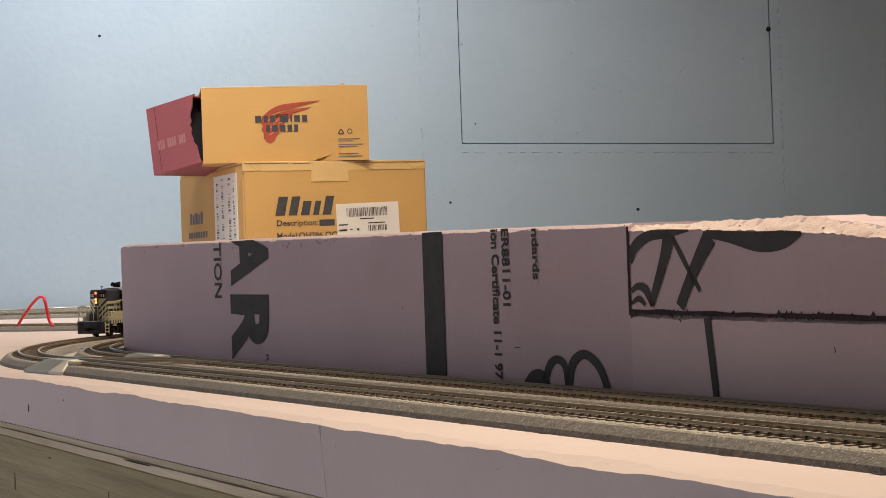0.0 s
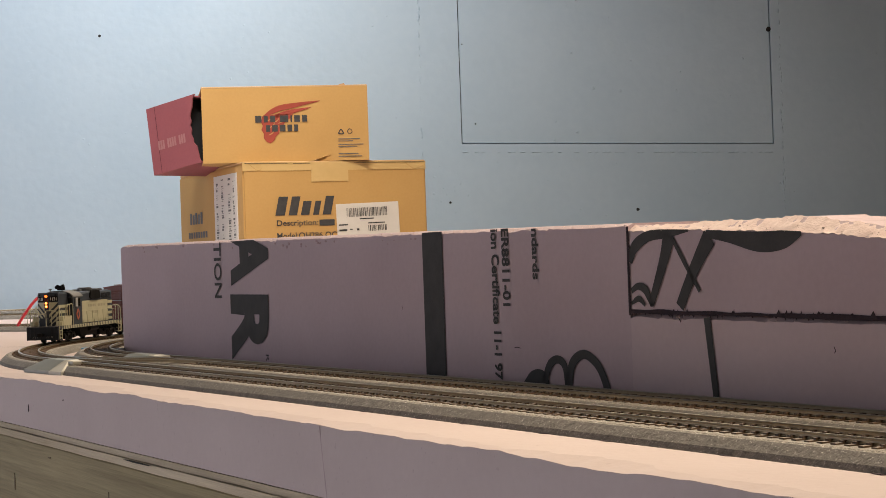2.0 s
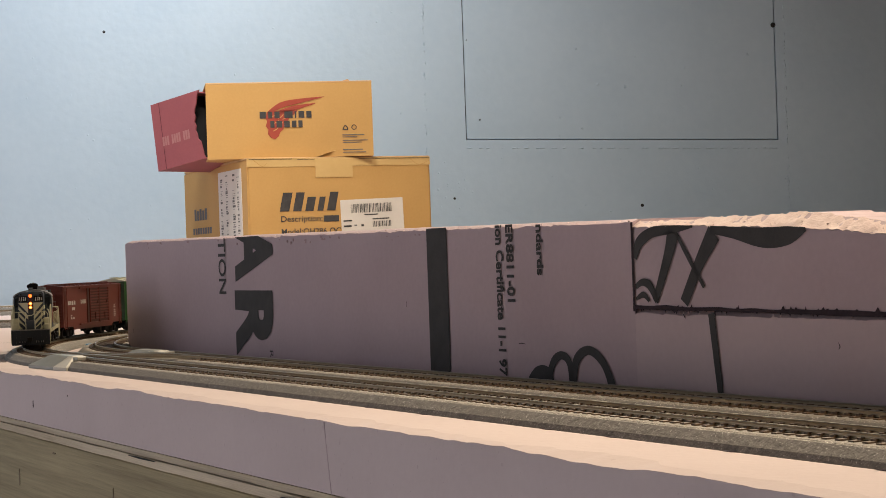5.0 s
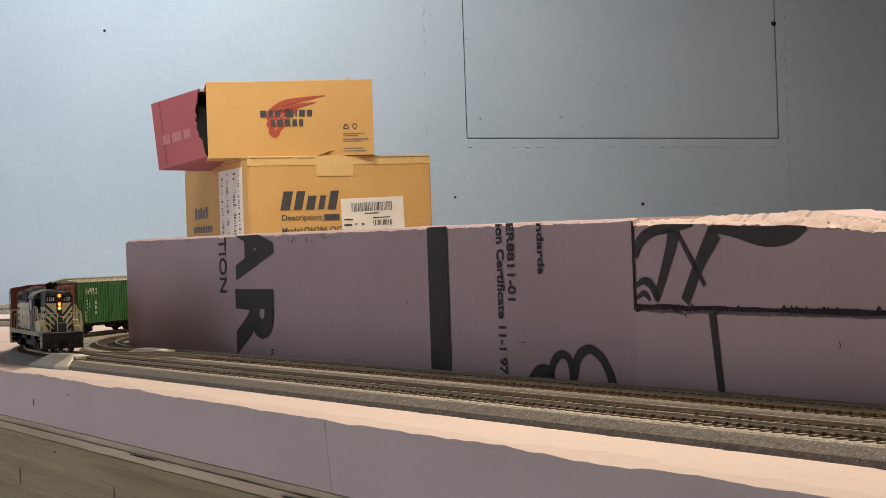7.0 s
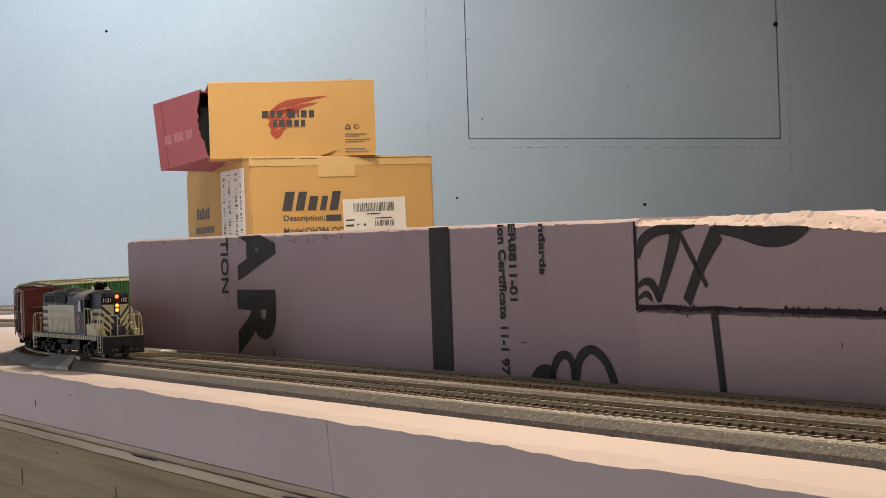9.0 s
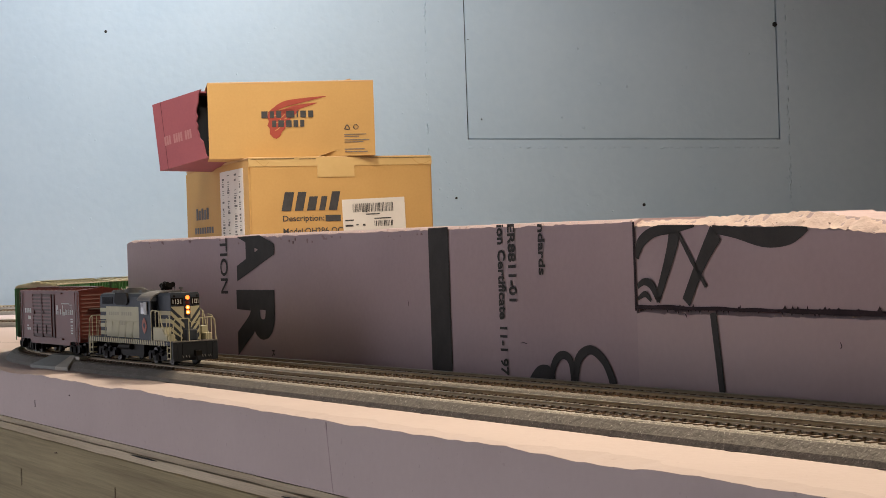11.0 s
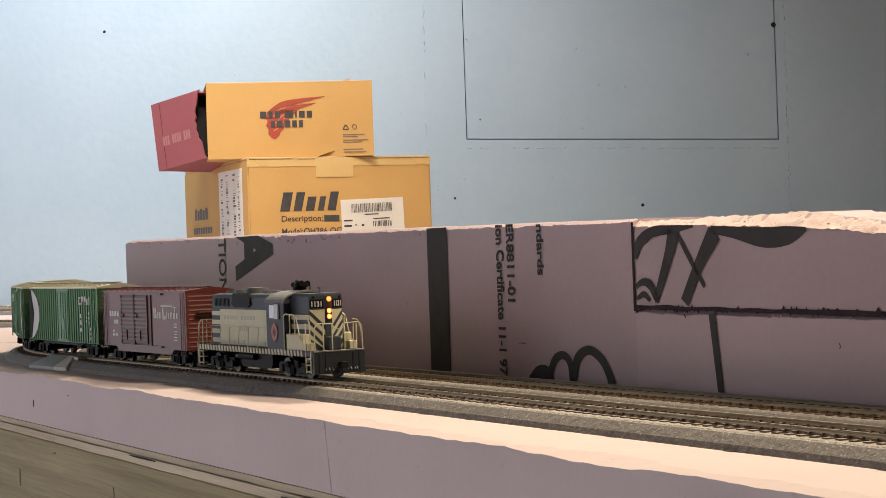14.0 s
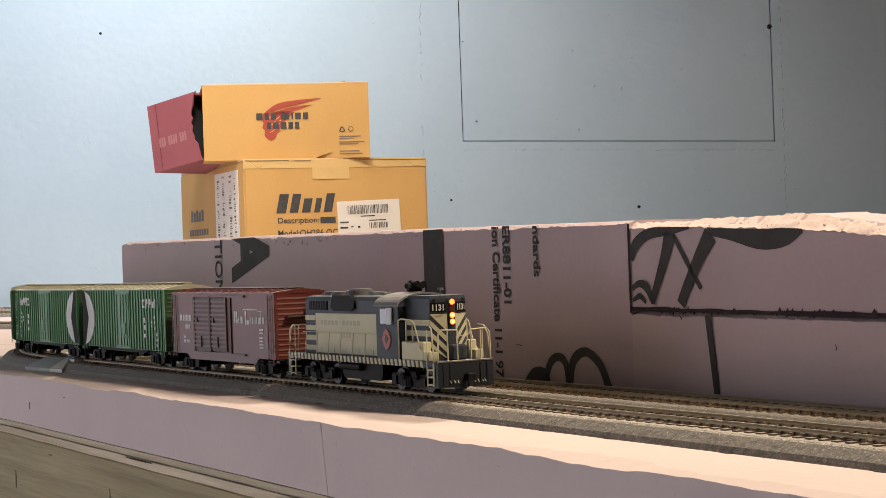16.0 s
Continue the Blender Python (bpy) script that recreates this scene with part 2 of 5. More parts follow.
ALONG, LEFT = Vector((math.cos(HEAD), math.sin(HEAD), 0)), Vector((-math.sin(HEAD), math.cos(HEAD), 0))
RAIL_Z = 0.010


def line(s, n0=0.0, radius=0.5706, begin=0.0):
    """Place and heading on a track that runs straight for s > begin and comes out of a half circle before that."""
    if s >= begin:
        return START + ALONG * s + LEFT * n0, HEAD
    turn = min((begin - s) / radius, math.pi)
    centre = START + ALONG * begin + LEFT * (n0 + radius)
    a = HEAD - turn
    p = centre + Vector((math.sin(a), -math.cos(a), 0)) * radius
    rest = (begin - s) - turn * radius
    return p - Vector((math.cos(a), math.sin(a), 0)) * rest, a


def outer(s):
    return line(s)


def inner(s):
    return line(s, 0.0625, 0.457, 0.0)


def sweep(way, s_list, profile, z=0.0):
    """Profile: n, z pairs, carried along the way."""
    bm = bmesh.new()
    rows = []
    for s in s_list:
        p, a = way(s)
        side = Vector((-math.sin(a), math.cos(a), 0))
        rows.append([bm.verts.new(p + side * n + Vector((0, 0, h + z))) for n, h in profile])
    for r, q in zip(rows, rows[1:]):
        for k in range(len(profile)):
            j = (k + 1) % len(profile)
            bm.faces.new((r[k], r[j], q[j], q[k]))
    bm.faces.new(rows[0])
    bm.faces.new(rows[-1][::-1])
    return bm


TIE_STEP = 0.0072
tie_mesh = None


def rails_for(thing, way, s_list):
    for side in (-1, 1):
        c = side * 0.00885
        rail = part("rail", sweep(way, s_list, [(c - 0.0013, 0.0075), (c + 0.0013, 0.0075), (c + 0.0004, 0.0080), (c + 0.0005, 0.0090), (c + 0.0008, 0.0096), (c - 0.0008, 0.0096), (c - 0.0005, 0.0090), (c - 0.0004, 0.0080)]), RAIL, thing, "brownish nickel-silver rail")
        part("rail_head", sweep(way, s_list, [(c - 0.0007, 0.00972), (c + 0.0007, 0.00972), (c + 0.0005, RAIL_Z), (c - 0.0005, RAIL_Z)]), RAIL_TOP, rail, "bright worn rail head")


def tie_boxes(bm, m):
    """A tie with the moulded spike plate under each rail."""
    box(bm, -0.00150, 0.00150, -0.0150, 0.0150, 0.0064, 0.00752, m)
    for c in (-0.00885, 0.00885):
        box(bm, -0.00115, 0.00115, c - 0.0024, c + 0.0024, 0.0075, 0.0083, m)


def track(name, way, s0, s1, near, label):
    """Roadbed, two rails and ties; ties within near are parts, the rest one mesh."""
    thing = root(name, Matrix(), label, "track", "model railway tracks")
    n = int((s1 - s0) / 0.02)
    s_list = [s0 + (s1 - s0) * k / n for k in range(n + 1)]
    bed = part("roadbed", sweep(way, s_list, [(-0.0262, 0.0), (0.0262, 0.0), (0.0248, 0.0026), (0.0205, 0.0064), (-0.0205, 0.0064), (-0.0248, 0.0026)]), ROADBED, thing, "dark grey moulded plastic roadbed")
    part("ballast", sweep(way, s_list, [(-0.0200, 0.0063), (0.0200, 0.0063), (0.0188, 0.0069), (-0.0188, 0.0069)]), BALLAST, bed, "moulded ballast stones, coloured lighter as the lit roadbed top")
    rails_for(thing, way, s_list)
    rest = bmesh.new()
    global tie_mesh
    if tie_mesh is None:
        bm = bmesh.new()
        tie_boxes(bm, Matrix())
        me = bpy.data.meshes.new("tie")
        bm.to_mesh(me)
        bm.free()
        me.materials.append(TIE)
        tie_mesh = me
    k, s = 0, s0
    rng = random.Random(5)
    while s < s1:
        p, a = way(s)
        m = Matrix.Translation(p) @ Matrix.Rotation(a + rng.uniform(-0.012, 0.012), 4, "Z")
        if near[0] < s < near[1]:
            t = new("tie", tie_mesh)
            t.parent, t.matrix_basis = thing, m
        else:
            tie_boxes(rest, m)
        s += TIE_STEP
    tagged(part("ties", rest, TIE, thing, "row of dark brown ties"), kind="stuff")
    return thing


# ---- the room ----
ROOM_X0, ROOM_X1, ROOM_Y0, ROOM_Y1, FLOOR, CEIL = -2.6, 3.0, -1.6, 4.15, -0.95, 1.80


def structure(name, bm, mat, label, category):
    return tagged(part(name, bm, mat), label, category, kind="structure")


PANEL_X0, PANEL_X1, PANEL_Z0, PANEL_Z1, PANEL_DROP = 0.0535, 0.770, 0.3463, 1.15, 0.0249


def sunk_panel():
    bm = bmesh.new()
    a, b, y0, y1, d = PANEL_X0, PANEL_X1, ROOM_Y1 + 0.002, ROOM_Y1 + 0.03, PANEL_DROP
    hexa(bm, [(a, y0, PANEL_Z0), (b, y0, PANEL_Z0 - d), (b, y1, PANEL_Z0 - d), (a, y1, PANEL_Z0), (a, y0, PANEL_Z1), (b, y0, PANEL_Z1), (b, y1, PANEL_Z1), (a, y1, PANEL_Z1)])
    bmesh.ops.bevel(bm, geom=list(bm.edges), offset=0.0015, affect="EDGES")
    return bm


def room():
    structure("floor", solid(ROOM_X0, ROOM_X1, ROOM_Y0, ROOM_Y1, FLOOR - 0.1, FLOOR), BOUNCE_FLOOR, "unseen floor kept pale to bounce light up at the table", "floor")
    structure("ceiling", solid(ROOM_X0, ROOM_X1, ROOM_Y0, ROOM_Y1, CEIL, CEIL + 0.1), DARK_SHELL, "unseen ceiling above the table, kept dark to limit bounce", "ceiling")
    bm = bmesh.new()
    g = 0.0017
    box(bm, ROOM_X0, PANEL_X0 - g, ROOM_Y1, ROOM_Y1 + 0.12, FLOOR, CEIL)
    box(bm, PANEL_X1 + g, ROOM_X1, ROOM_Y1, ROOM_Y1 + 0.12, FLOOR, CEIL)
    a, b, y0, y1 = PANEL_X0 - g, PANEL_X1 + g, ROOM_Y1, ROOM_Y1 + 0.12
    hexa(bm, [(a, y0, FLOOR), (b, y0, FLOOR), (b, y1, FLOOR), (a, y1, FLOOR), (a, y0, PANEL_Z0 - g), (b, y0, PANEL_Z0 - PANEL_DROP - g), (b, y1, PANEL_Z0 - PANEL_DROP - g), (a, y1, PANEL_Z0 - g)])
    box(bm, PANEL_X0 - g, PANEL_X1 + g, ROOM_Y1, ROOM_Y1 + 0.12, PANEL_Z1 + g, CEIL)
    wall = structure("wall_north", bm, BLUE, "pale blue painted basement wall with chips and dents", "wall")
    structure("wall_south", solid(ROOM_X0, ROOM_X1, ROOM_Y0 - 0.1, ROOM_Y0, FLOOR, CEIL), DIM_WALL, "unseen wall kept dim to limit bounce", "wall")
    # gap cut only to seat the west fill
    bm = bmesh.new()
    for y0, y1, z0, z1 in ((ROOM_Y0, 0.8, FLOOR, CEIL), (3.4, ROOM_Y1, FLOOR, CEIL), (0.8, 3.4, 0.85, CEIL), (0.8, 3.4, FLOOR, -0.40)):
        box(bm, ROOM_X0 - 0.1, ROOM_X0, y0, y1, z0, z1)
    structure("wall_west", bm, BOUNCE_WALL, "unseen pale wall, added for bounce, gapped for the west fill", "wall")
    structure("wall_east", solid(ROOM_X1, ROOM_X1 + 0.1, ROOM_Y0, ROOM_Y1, FLOOR, CEIL), DARK_SHELL, "unseen wall kept dark to limit bounce", "wall")
    structure("wall_panel", sunk_panel(), BLUE, "flush blue painted access panel with open gaps", "access panel")
    # black sheet added so the gaps round the panel stay dark
    structure("panel_backing", solid(PANEL_X0 - 0.02, PANEL_X1 + 0.02, ROOM_Y1 + 0.035, ROOM_Y1 + 0.05, PANEL_Z0 - 0.05, PANEL_Z1 + 0.02), DARK, "black sheet behind the panel, standing for shade in its gaps", "wall void")
    # raised trim of filler round the panel, ridges of old paint, chips and nail holes
    rng = random.Random(11)

    def ridge(x0, z0, x1, z1, w, skip):
        bm = bmesh.new()
        n = int((abs(x1 - x0) + abs(z1 - z0)) / 0.009)
        for k in range(n):
            if rng.random() < skip:
                continue
            f = k / n
            x, z = x0 + (x1 - x0) * f + rng.gauss(0, 0.0012), z0 + (z1 - z0) * f
            s = w * rng.uniform(0.5, 1.3)
            up = abs(z1 - z0) > abs(x1 - x0)
            a, b = (s * 0.4, s * 1.5) if up else (s * 1.5, s * 0.4)
            y = ROOM_Y1 - 0.0024 * rng.uniform(0.5, 1.3)
            c = bm.verts.new((x, y, z))
            rim = [bm.verts.new((x + a * math.cos(q), ROOM_Y1 + 0.0003, z + b * math.sin(q))) for q in (0, 1.05, 2.1, 3.14, 4.2, 5.25)]
            for i in range(6):
                bm.faces.new((c, rim[i], rim[(i + 1) % 6]))
        part("paint_ridge", bm, BLUE, wall, "lumpy ridge of old paint")

    ridge(-0.034, 1.3, -0.041, 0.12, 0.0045, 0.45)
    ridge(0.797, 1.3, 0.790, 0.06, 0.005, 0.3)
    ridge(0.05, 0.326, 0.79, 0.300, 0.005, 0.5)
    for x, z, r in ((-0.775, 0.623, 0.0035), (0.4525, 0.180, 0.004), (0.0206, 0.2105, 0.003), (0.768, 0.585, 0.006), (0.06, 0.575, 0.0015), (0.085, 0.39, 0.002)):
        part("nail_hole", prism([(r * math.cos(k * 0.9), z + r * math.sin(k * 0.9)) for k in range(7)], (ROOM_Y1 - 0.0004, ROOM_Y1 + 0.001)), DARK, wall, "small dark nail hole").location.x = x
    bm = bmesh.new()
    for k in range(170):
        x, z, s = rng.uniform(-1.05, 1.05), rng.uniform(0.02, 0.75), rng.uniform(0.0012, 0.0042)
        if k < 34:
            x, z = rng.gauss(-0.9, 0.12), rng.uniform(0.02, 0.6)
        if 70 < k < 92:
            x, z = rng.gauss(-0.005, 0.03), rng.gauss(0.245, 0.035)
        c = bm.verts.new((x, ROOM_Y1 - s * 0.3, z))
        rim = [bm.verts.new((x + s * rng.uniform(0.6, 1.3) * math.cos(q), ROOM_Y1 + 0.0004, z + s * rng.uniform(0.6, 1.4) * math.sin(q))) for q in (0, 1.05, 2.1, 3.14, 4.2, 5.25)]
        for i in range(6):
            bm.faces.new((c, rim[i], rim[(i + 1) % 6]))
    tagged(part("paint_lumps", bm, BLUE, wall, "scattered lumps and drips of paint"), kind="stuff")


room()


# ---- the table ----
EDGE_DIR = Matrix.Rotation(radians(-1.45), 3, "Z") @ ALONG
EDGE_P = START + ALONG * 0.5 - LEFT * 0.0672


def edge(s, back=0.0):
    return EDGE_P + EDGE_DIR * (s - 0.5) + Vector((-EDGE_DIR.y, EDGE_DIR.x, 0)) * back


def table():
    knots = []
    # foam top with a wavering hand-cut front edge
    bm = bmesh.new()
    rng = random.Random(3)
    n = 900
    top, mid, low, rim = [], [], [], []
    for k in range(n + 1):
        s = -1.3 + 2.9 * k / n
        dip = max(0.0, 0.0010 + 0.0020 * noise.noise(Vector((s * 13, 0, 0))) + 0.0012 * noise.noise(Vector((s * 34, 3, 0))) + 0.0005 * noise.noise(Vector((s * 95, 5, 0))))
        for row, back_by, z in ((rim, 0.003 + dip * 6.0, 0), (top, 0.0003, -0.0004 - dip), (mid, 0.0, -0.0090), (low, 0.0, -0.038)):
            p = edge(s, back_by)
            row.append(bm.verts.new((p.x, p.y, z)))
    for k in range(n):
        for r, q in ((rim, top), (top, mid), (mid, low)):
            bm.faces.new((r[k], r[k + 1], q[k + 1], q[k]))
    back = [bm.verts.new(c) for c in ((2.4, 0.1, 0), (2.4, 4.12, 0), (-2.2, 4.12, 0), (-2.2, edge(-1.3).y + 0.1, 0))]
    bm.faces.new([*rim, *back])
    slab = tagged(part("foam_tabletop", bm, FOAM_SHEET), "pale pink rigid foam sheet lying on plywood, hand-cut edge", "foam sheet")
    m = Matrix.Translation(edge(0.5, 0.0)) @ Matrix.Rotation(math.atan2(EDGE_DIR.y, EDGE_DIR.x), 4, "Z")
    ply = root("plywood_deck", m, "thin yellowish plywood deck under the foam sheet", "plywood")
    rng = random.Random(9)
    for z0, z1, o, seed in ((-0.0428, -0.0388, 0.0010, 1), (-0.0484, -0.0432, -0.0006, 2)):
        bm = bmesh.new()
        rows = []
        for q in range(271):
            x = -1.7 + q * 0.01
            a = 0.0005 * noise.noise(Vector((x * 22, seed, 0)))
            b = 0.0007 * noise.noise(Vector((x * 13, seed, 5)))
            rows.append([bm.verts.new(c) for c in ((x, o + b, z0 + a), (x, o + b * 0.5, z1 + a * 0.6), (x, 0.9, z1), (x, 0.9, z0))])
        for r, q in zip(rows, rows[1:]):
            for n in range(4):
                bm.faces.new((r[n], r[(n + 1) % 4], q[(n + 1) % 4], q[n]))
        bm.faces.new(rows[0])
        bm.faces.new(rows[-1][::-1])
        part("ply_layer", bm, PLY, ply, "rough edge of a plywood layer")
    for x, w, z, h in ((-0.146, 0.026, -0.0437, 0.0007), (0.10, 0.02, -0.0455, 0.0008)):
        part("split", prism([(x - w, z), (x - w * 0.2, z - h * 0.6), (x + w * 0.7, z - h * 0.3), (x + w, z), (x + w * 0.4, z + h * 0.5), (x - w * 0.5, z + h * 0.4)], (-0.0021, 0.004)), DARK, ply, "dark split between the plies")
    for x, z, w, h in ((-0.402, -0.023, 0.0004, 0.0028), (-0.31, -0.012, 0.0012, 0.0004)):
        part("nick", prism([(x - w, z - h), (x + w, z - h * 0.8), (x + w * 0.6, z + h), (x - w * 0.8, z + h * 0.7)], (-0.0004, 0.001)), SEAM, slab, "small dark nick in the foam").matrix_basis = m
    part("foam_joint", prism([(0.136, -0.002), (0.1368, -0.002), (0.1432, -0.038), (0.1424, -0.038)], (-0.00012, 0.001)), FOAM_JOINT, slab, "faint joint in the foam edge").matrix_basis = m
    for x, z, w, h in ((-0.22, -0.075, 0.0009, 0.005), (-0.36, -0.058, 0.004, 0.0007), (-0.46, -0.085, 0.0016, 0.007)):
        knots.append((x, z, w, h))
    beam = part("table_beam", solid(-1.7, 1.0, 0.003, 0.041, -0.187, -0.0487, bevel=0.002), LUMBER, None, at=m)
    tagged(beam, "weathered pine beam carrying the table edge", "beam")
    for x, z, w, h in knots:
        part("knot", prism([(x + w * math.cos(a * 0.7), z + h * math.sin(a * 0.7)) for a in range(9)], (0.0026, 0.004)), KNOT_AND_SHADE, beam, "dark streak in the wood")
    for x in (-1.5, 0.9):
        part("leg", solid(x - 0.045, x + 0.045, 0.045, 0.13, FLOOR, -0.05, bevel=0.002), LUMBER, beam)
    bm = bmesh.new()
    for p, q in (((-0.62, 2.075), (-0.30, 1.86)), ((-1.1, 2.93), (0.2, 2.5))):
        d = Vector((q[0] - p[0], q[1] - p[1], 0)).normalized()
        s = Vector((-d.y, d.x, 0)) * 0.0011
        a, b = Vector((*p, 0.0006)), Vector((*q, 0.0006))
        bm.faces.new([bm.verts.new(v) for v in (a - s, b - s, b + s, a + s)])
    part("sheet_seam", bm, SEAM, slab, "dark seam between foam sheets")


table()


# ---- foam wall beside the inner track; local x runs along it, z up, y into it ----
WALL_AT = Matrix.Translation((-0.3075, 1.7180, 0)) @ Matrix.Rotation(radians(-62.031), 4, "Z")
DOWN = Matrix.Rotation(radians(90), 4, "X") @ Matrix.Rotation(radians(-90), 4, "Z")


def foam_strip(name, x0, x1, z0, top, thick, label, seed, shag=0.0, mat=None):
    """A strip of foam on edge; its sawn top is rough. top(x): height."""
    thing = root(name, WALL_AT, label, "foam board", "foam strips of the wall")
    n = int((x1 - x0) / 0.0025)
    depth = lambda x: shag * (0.22 + 0.78 * max(0.0, min(1.0, (x - 0.90) / 0.10))) * (1 - 0.4 * max(0.0, min(1.0, (x - 1.01) / 0.05)))
    bm = bmesh.new()
    rows = []
    for k in range(n + 1):
        x = x0 + (x1 - x0) * k / n
        h = top(x)
        torn = 1 + (2.2 * max(0.0, noise.noise(Vector((x * 25, seed, 7)))) if 0.34 < x < 0.63 and not shag else 0)
        a = torn * (0.0012 * noise.noise(Vector((x * 60, seed, 0))) + 0.0007 * noise.noise(Vector((x * 250, seed, 1))))
        rows.append([bm.verts.new(c) for c in ((x, 0, z0), (x, 0, h + a - 0.0018 - depth(x)), (x, 0.004 + depth(x) * 0.9, h + a * 0.5), (x, thick - 0.003, h + a), (x, thick, h - 0.003), (x, thick, z0))])
    for r, q in zip(rows, rows[1:]):
        for i in range(6):
            bm.faces.new((r[i], q[i], q[(i + 1) % 6], r[(i + 1) % 6]))
    bm.faces.new(rows[0][::-1])
    bm.faces.new(rows[-1])
    part("board", bm, mat or FOAM, thing)
    if shag:
        bm = bmesh.new()
        grid = []
        m = int((x1 - x0) / 0.0012)
        for k in range(m + 1):
            x = x0 + (x1 - x0) * k / m
            a = 0.0012 * noise.noise(Vector((x * 60, seed, 0))) + 0.0006 * noise.noise(Vector((x * 250, seed, 1)))
            line_up = []
            for q in range(7):
                f = q / 6
                y = (0.0048 + depth(x) * 0.9) * f
                z = top(x) + a - 0.0020 - depth(x) * (1 - f) + 0.0020 * f + 0.0004
                j = 0.0006 if q else 0.0011
                v = Vector((x * 420, f * 6, seed))
                line_up.append(bm.verts.new((x, y - 0.0004 + j * 0.5 * noise.noise(v), z + j * noise.noise(v * 0.6 + Vector((9, 9, 9))) + (0.0007 * noise.noise(Vector((x * 50, 3, seed))) if q == 0 else 0))))
            grid.append(line_up)
        for r, q in zip(grid, grid[1:]):
            for n in range(6):
                bm.faces.new((r[n], q[n], q[n + 1], r[n + 1]))
        part("torn_edge", bm, FOAM_ROUGH, thing, "fuzzy torn upper edge", smooth=True)
    rng = random.Random(seed)
    bm = bmesh.new()
    for k in range(int((x1 - x0) * (1500 if shag == 0 else 1400))):
        x = rng.uniform(x0, x1)
        y = rng.uniform(0.0005, 0.008 + depth(x))
        z = top(x) - 0.0015 - depth(x) * max(0, 1 - y / (0.004 + depth(x)))
        s = rng.uniform(0.0002, 0.0007)
        c = [Vector((x + rng.gauss(0, s), y + rng.gauss(0, s * 0.6), z + rng.gauss(0, s * 0.7) + 0.0004)) for _ in range(4)]
        v = [bm.verts.new(p) for p in c]
        for f in ((0, 1, 2), (0, 2, 3), (0, 3, 1), (1, 3, 2)):
            bm.faces.new([v[i] for i in f])
    tagged(part("sawn_crumbs", bm, FOAM_ROUGH, thing, "rough torn crumbs along the sawn edge"), kind="stuff")
    return thing


def foam_wall():
    left = foam_strip("foam_strip", 0.0, 0.865, 0.0, lambda x: 0.1043 - 0.0084 * (max(x, 0) / 0.865) ** 1.2 - 0.0012 * max(0, 1 - x / 0.012), 0.05,
                      "pink foam strip standing on edge with black printing", 1)
    lower = foam_strip("foam_strip", 0.86505, 1.27, 0.0, lambda x: 0.0478 - 0.004 * (x - 0.865), 0.05, "lower pink foam strip standing beside the track", 2, mat=FOAM_PALE)
    upper = foam_strip("foam_strip", 0.86505, 1.27, 0.0492, lambda x: 0.0958 - 0.0025 * min(1, (x - 0.865) / 0.05) + 0.0022 * math.sin((x - 0.90) * 14) - 0.0012 * min(1, max(0, (x - 0.93) / 0.05)) - 0.10 * max(0, x - 1.0),
                       0.05, "upper pink foam strip with torn top and black drawing", 4, shag=0.0048)
    lift = -0.0005
    part("printed_bar", bars([(0.6280, 0.6555, 0.0039, 0.0979)], lift), INK, left, "broad black printed bar")
    # big letters run down the strip, heads to the right
    a = lettering("printed_letter", "A", 0.0490, 0.0804, INK, left, Matrix.Translation((0.2871, lift, 0.1137)) @ DOWN, bold=0.05)
    cut = bmesh.new()
    cut.from_mesh(a.data)
    bmesh.ops.bisect_plane(cut, geom=[*cut.verts, *cut.edges, *cut.faces], plane_co=(0.0128, 0, 0), plane_no=(-1, 0, 0), clear_outer=True)
    cut.to_mesh(a.data)
    cut.free()
    lettering("printed_letter", "R", 0.0535, 0.0804, INK, left, Matrix.Translation((0.2843, lift, 0.0578)) @ DOWN, bold=0.05)
    lettering("printed_word", "TION", 0.0461, 0.0164, INK, left, Matrix.Translation((0.2494, lift, 0.1008)) @ DOWN, bold=0.012)
    lettering("printed_word", "ER8811-01", 0.0460, 0.0089, INK, left, Matrix.Translation((0.7305, lift, 0.0973)) @ DOWN, bold=0.03)
    lettering("printed_word", "ion Certificate 11-1 97", 0.0904, 0.0092, INK, left, Matrix.Translation((0.7178, lift, 0.0973)) @ DOWN, bold=0.03)
    lettering("printed_word", "ndards", 0.0295, 0.0076, INK, left, Matrix.Translation((0.7658, lift, 0.0963)) @ DOWN, bold=0.03)
    lettering("printed_mark", "R", 0.0056, 0.0064, INK, left, Matrix.Translation((0.3560, lift, 0.0110)) @ DOWN)
    part("printed_loop", stroke([(0.7538, 0.0035, 0.0076), (0.7627, 0.0098, 0.0085), (0.7734, 0.0102, 0.0085), (0.7778, 0.0032, 0.0085)], lift), INK, left)
    part("printed_loop", stroke([(0.7734, 0.0033, 0.0056), (0.7805, 0.0170, 0.0057), (0.7903, 0.0214, 0.0047), (0.7983, 0.0169, 0.0057), (0.8010, 0.0021, 0.0066)], lift), INK, left)
    part("printed_loop", stroke([(0.8010, 0.0021, 0.0066), (0.8054, 0.0188, 0.0066), (0.8180, 0.0251, 0.0052), (0.8306, 0.0206, 0.0057), (0.8378, 0.0126, 0.0062), (0.8432, 0.0017, 0.0076)], lift), INK, left)
    for q in ([(0.742, 0.0268, 0.0003), (0.746, 0.0271, 0.0005), (0.750, 0.0266, 0.0003)], [(0.596, 0.051, 0.0003), (0.5965, 0.049, 0.0005), (0.5958, 0.047, 0.0003)], [(0.018, 0.021, 0.0003), (0.0185, 0.019, 0.0006), (0.018, 0.017, 0.0003)]):
        part("scratch", stroke(q, lift), SEAM, left, "small dark scratch in the foam")
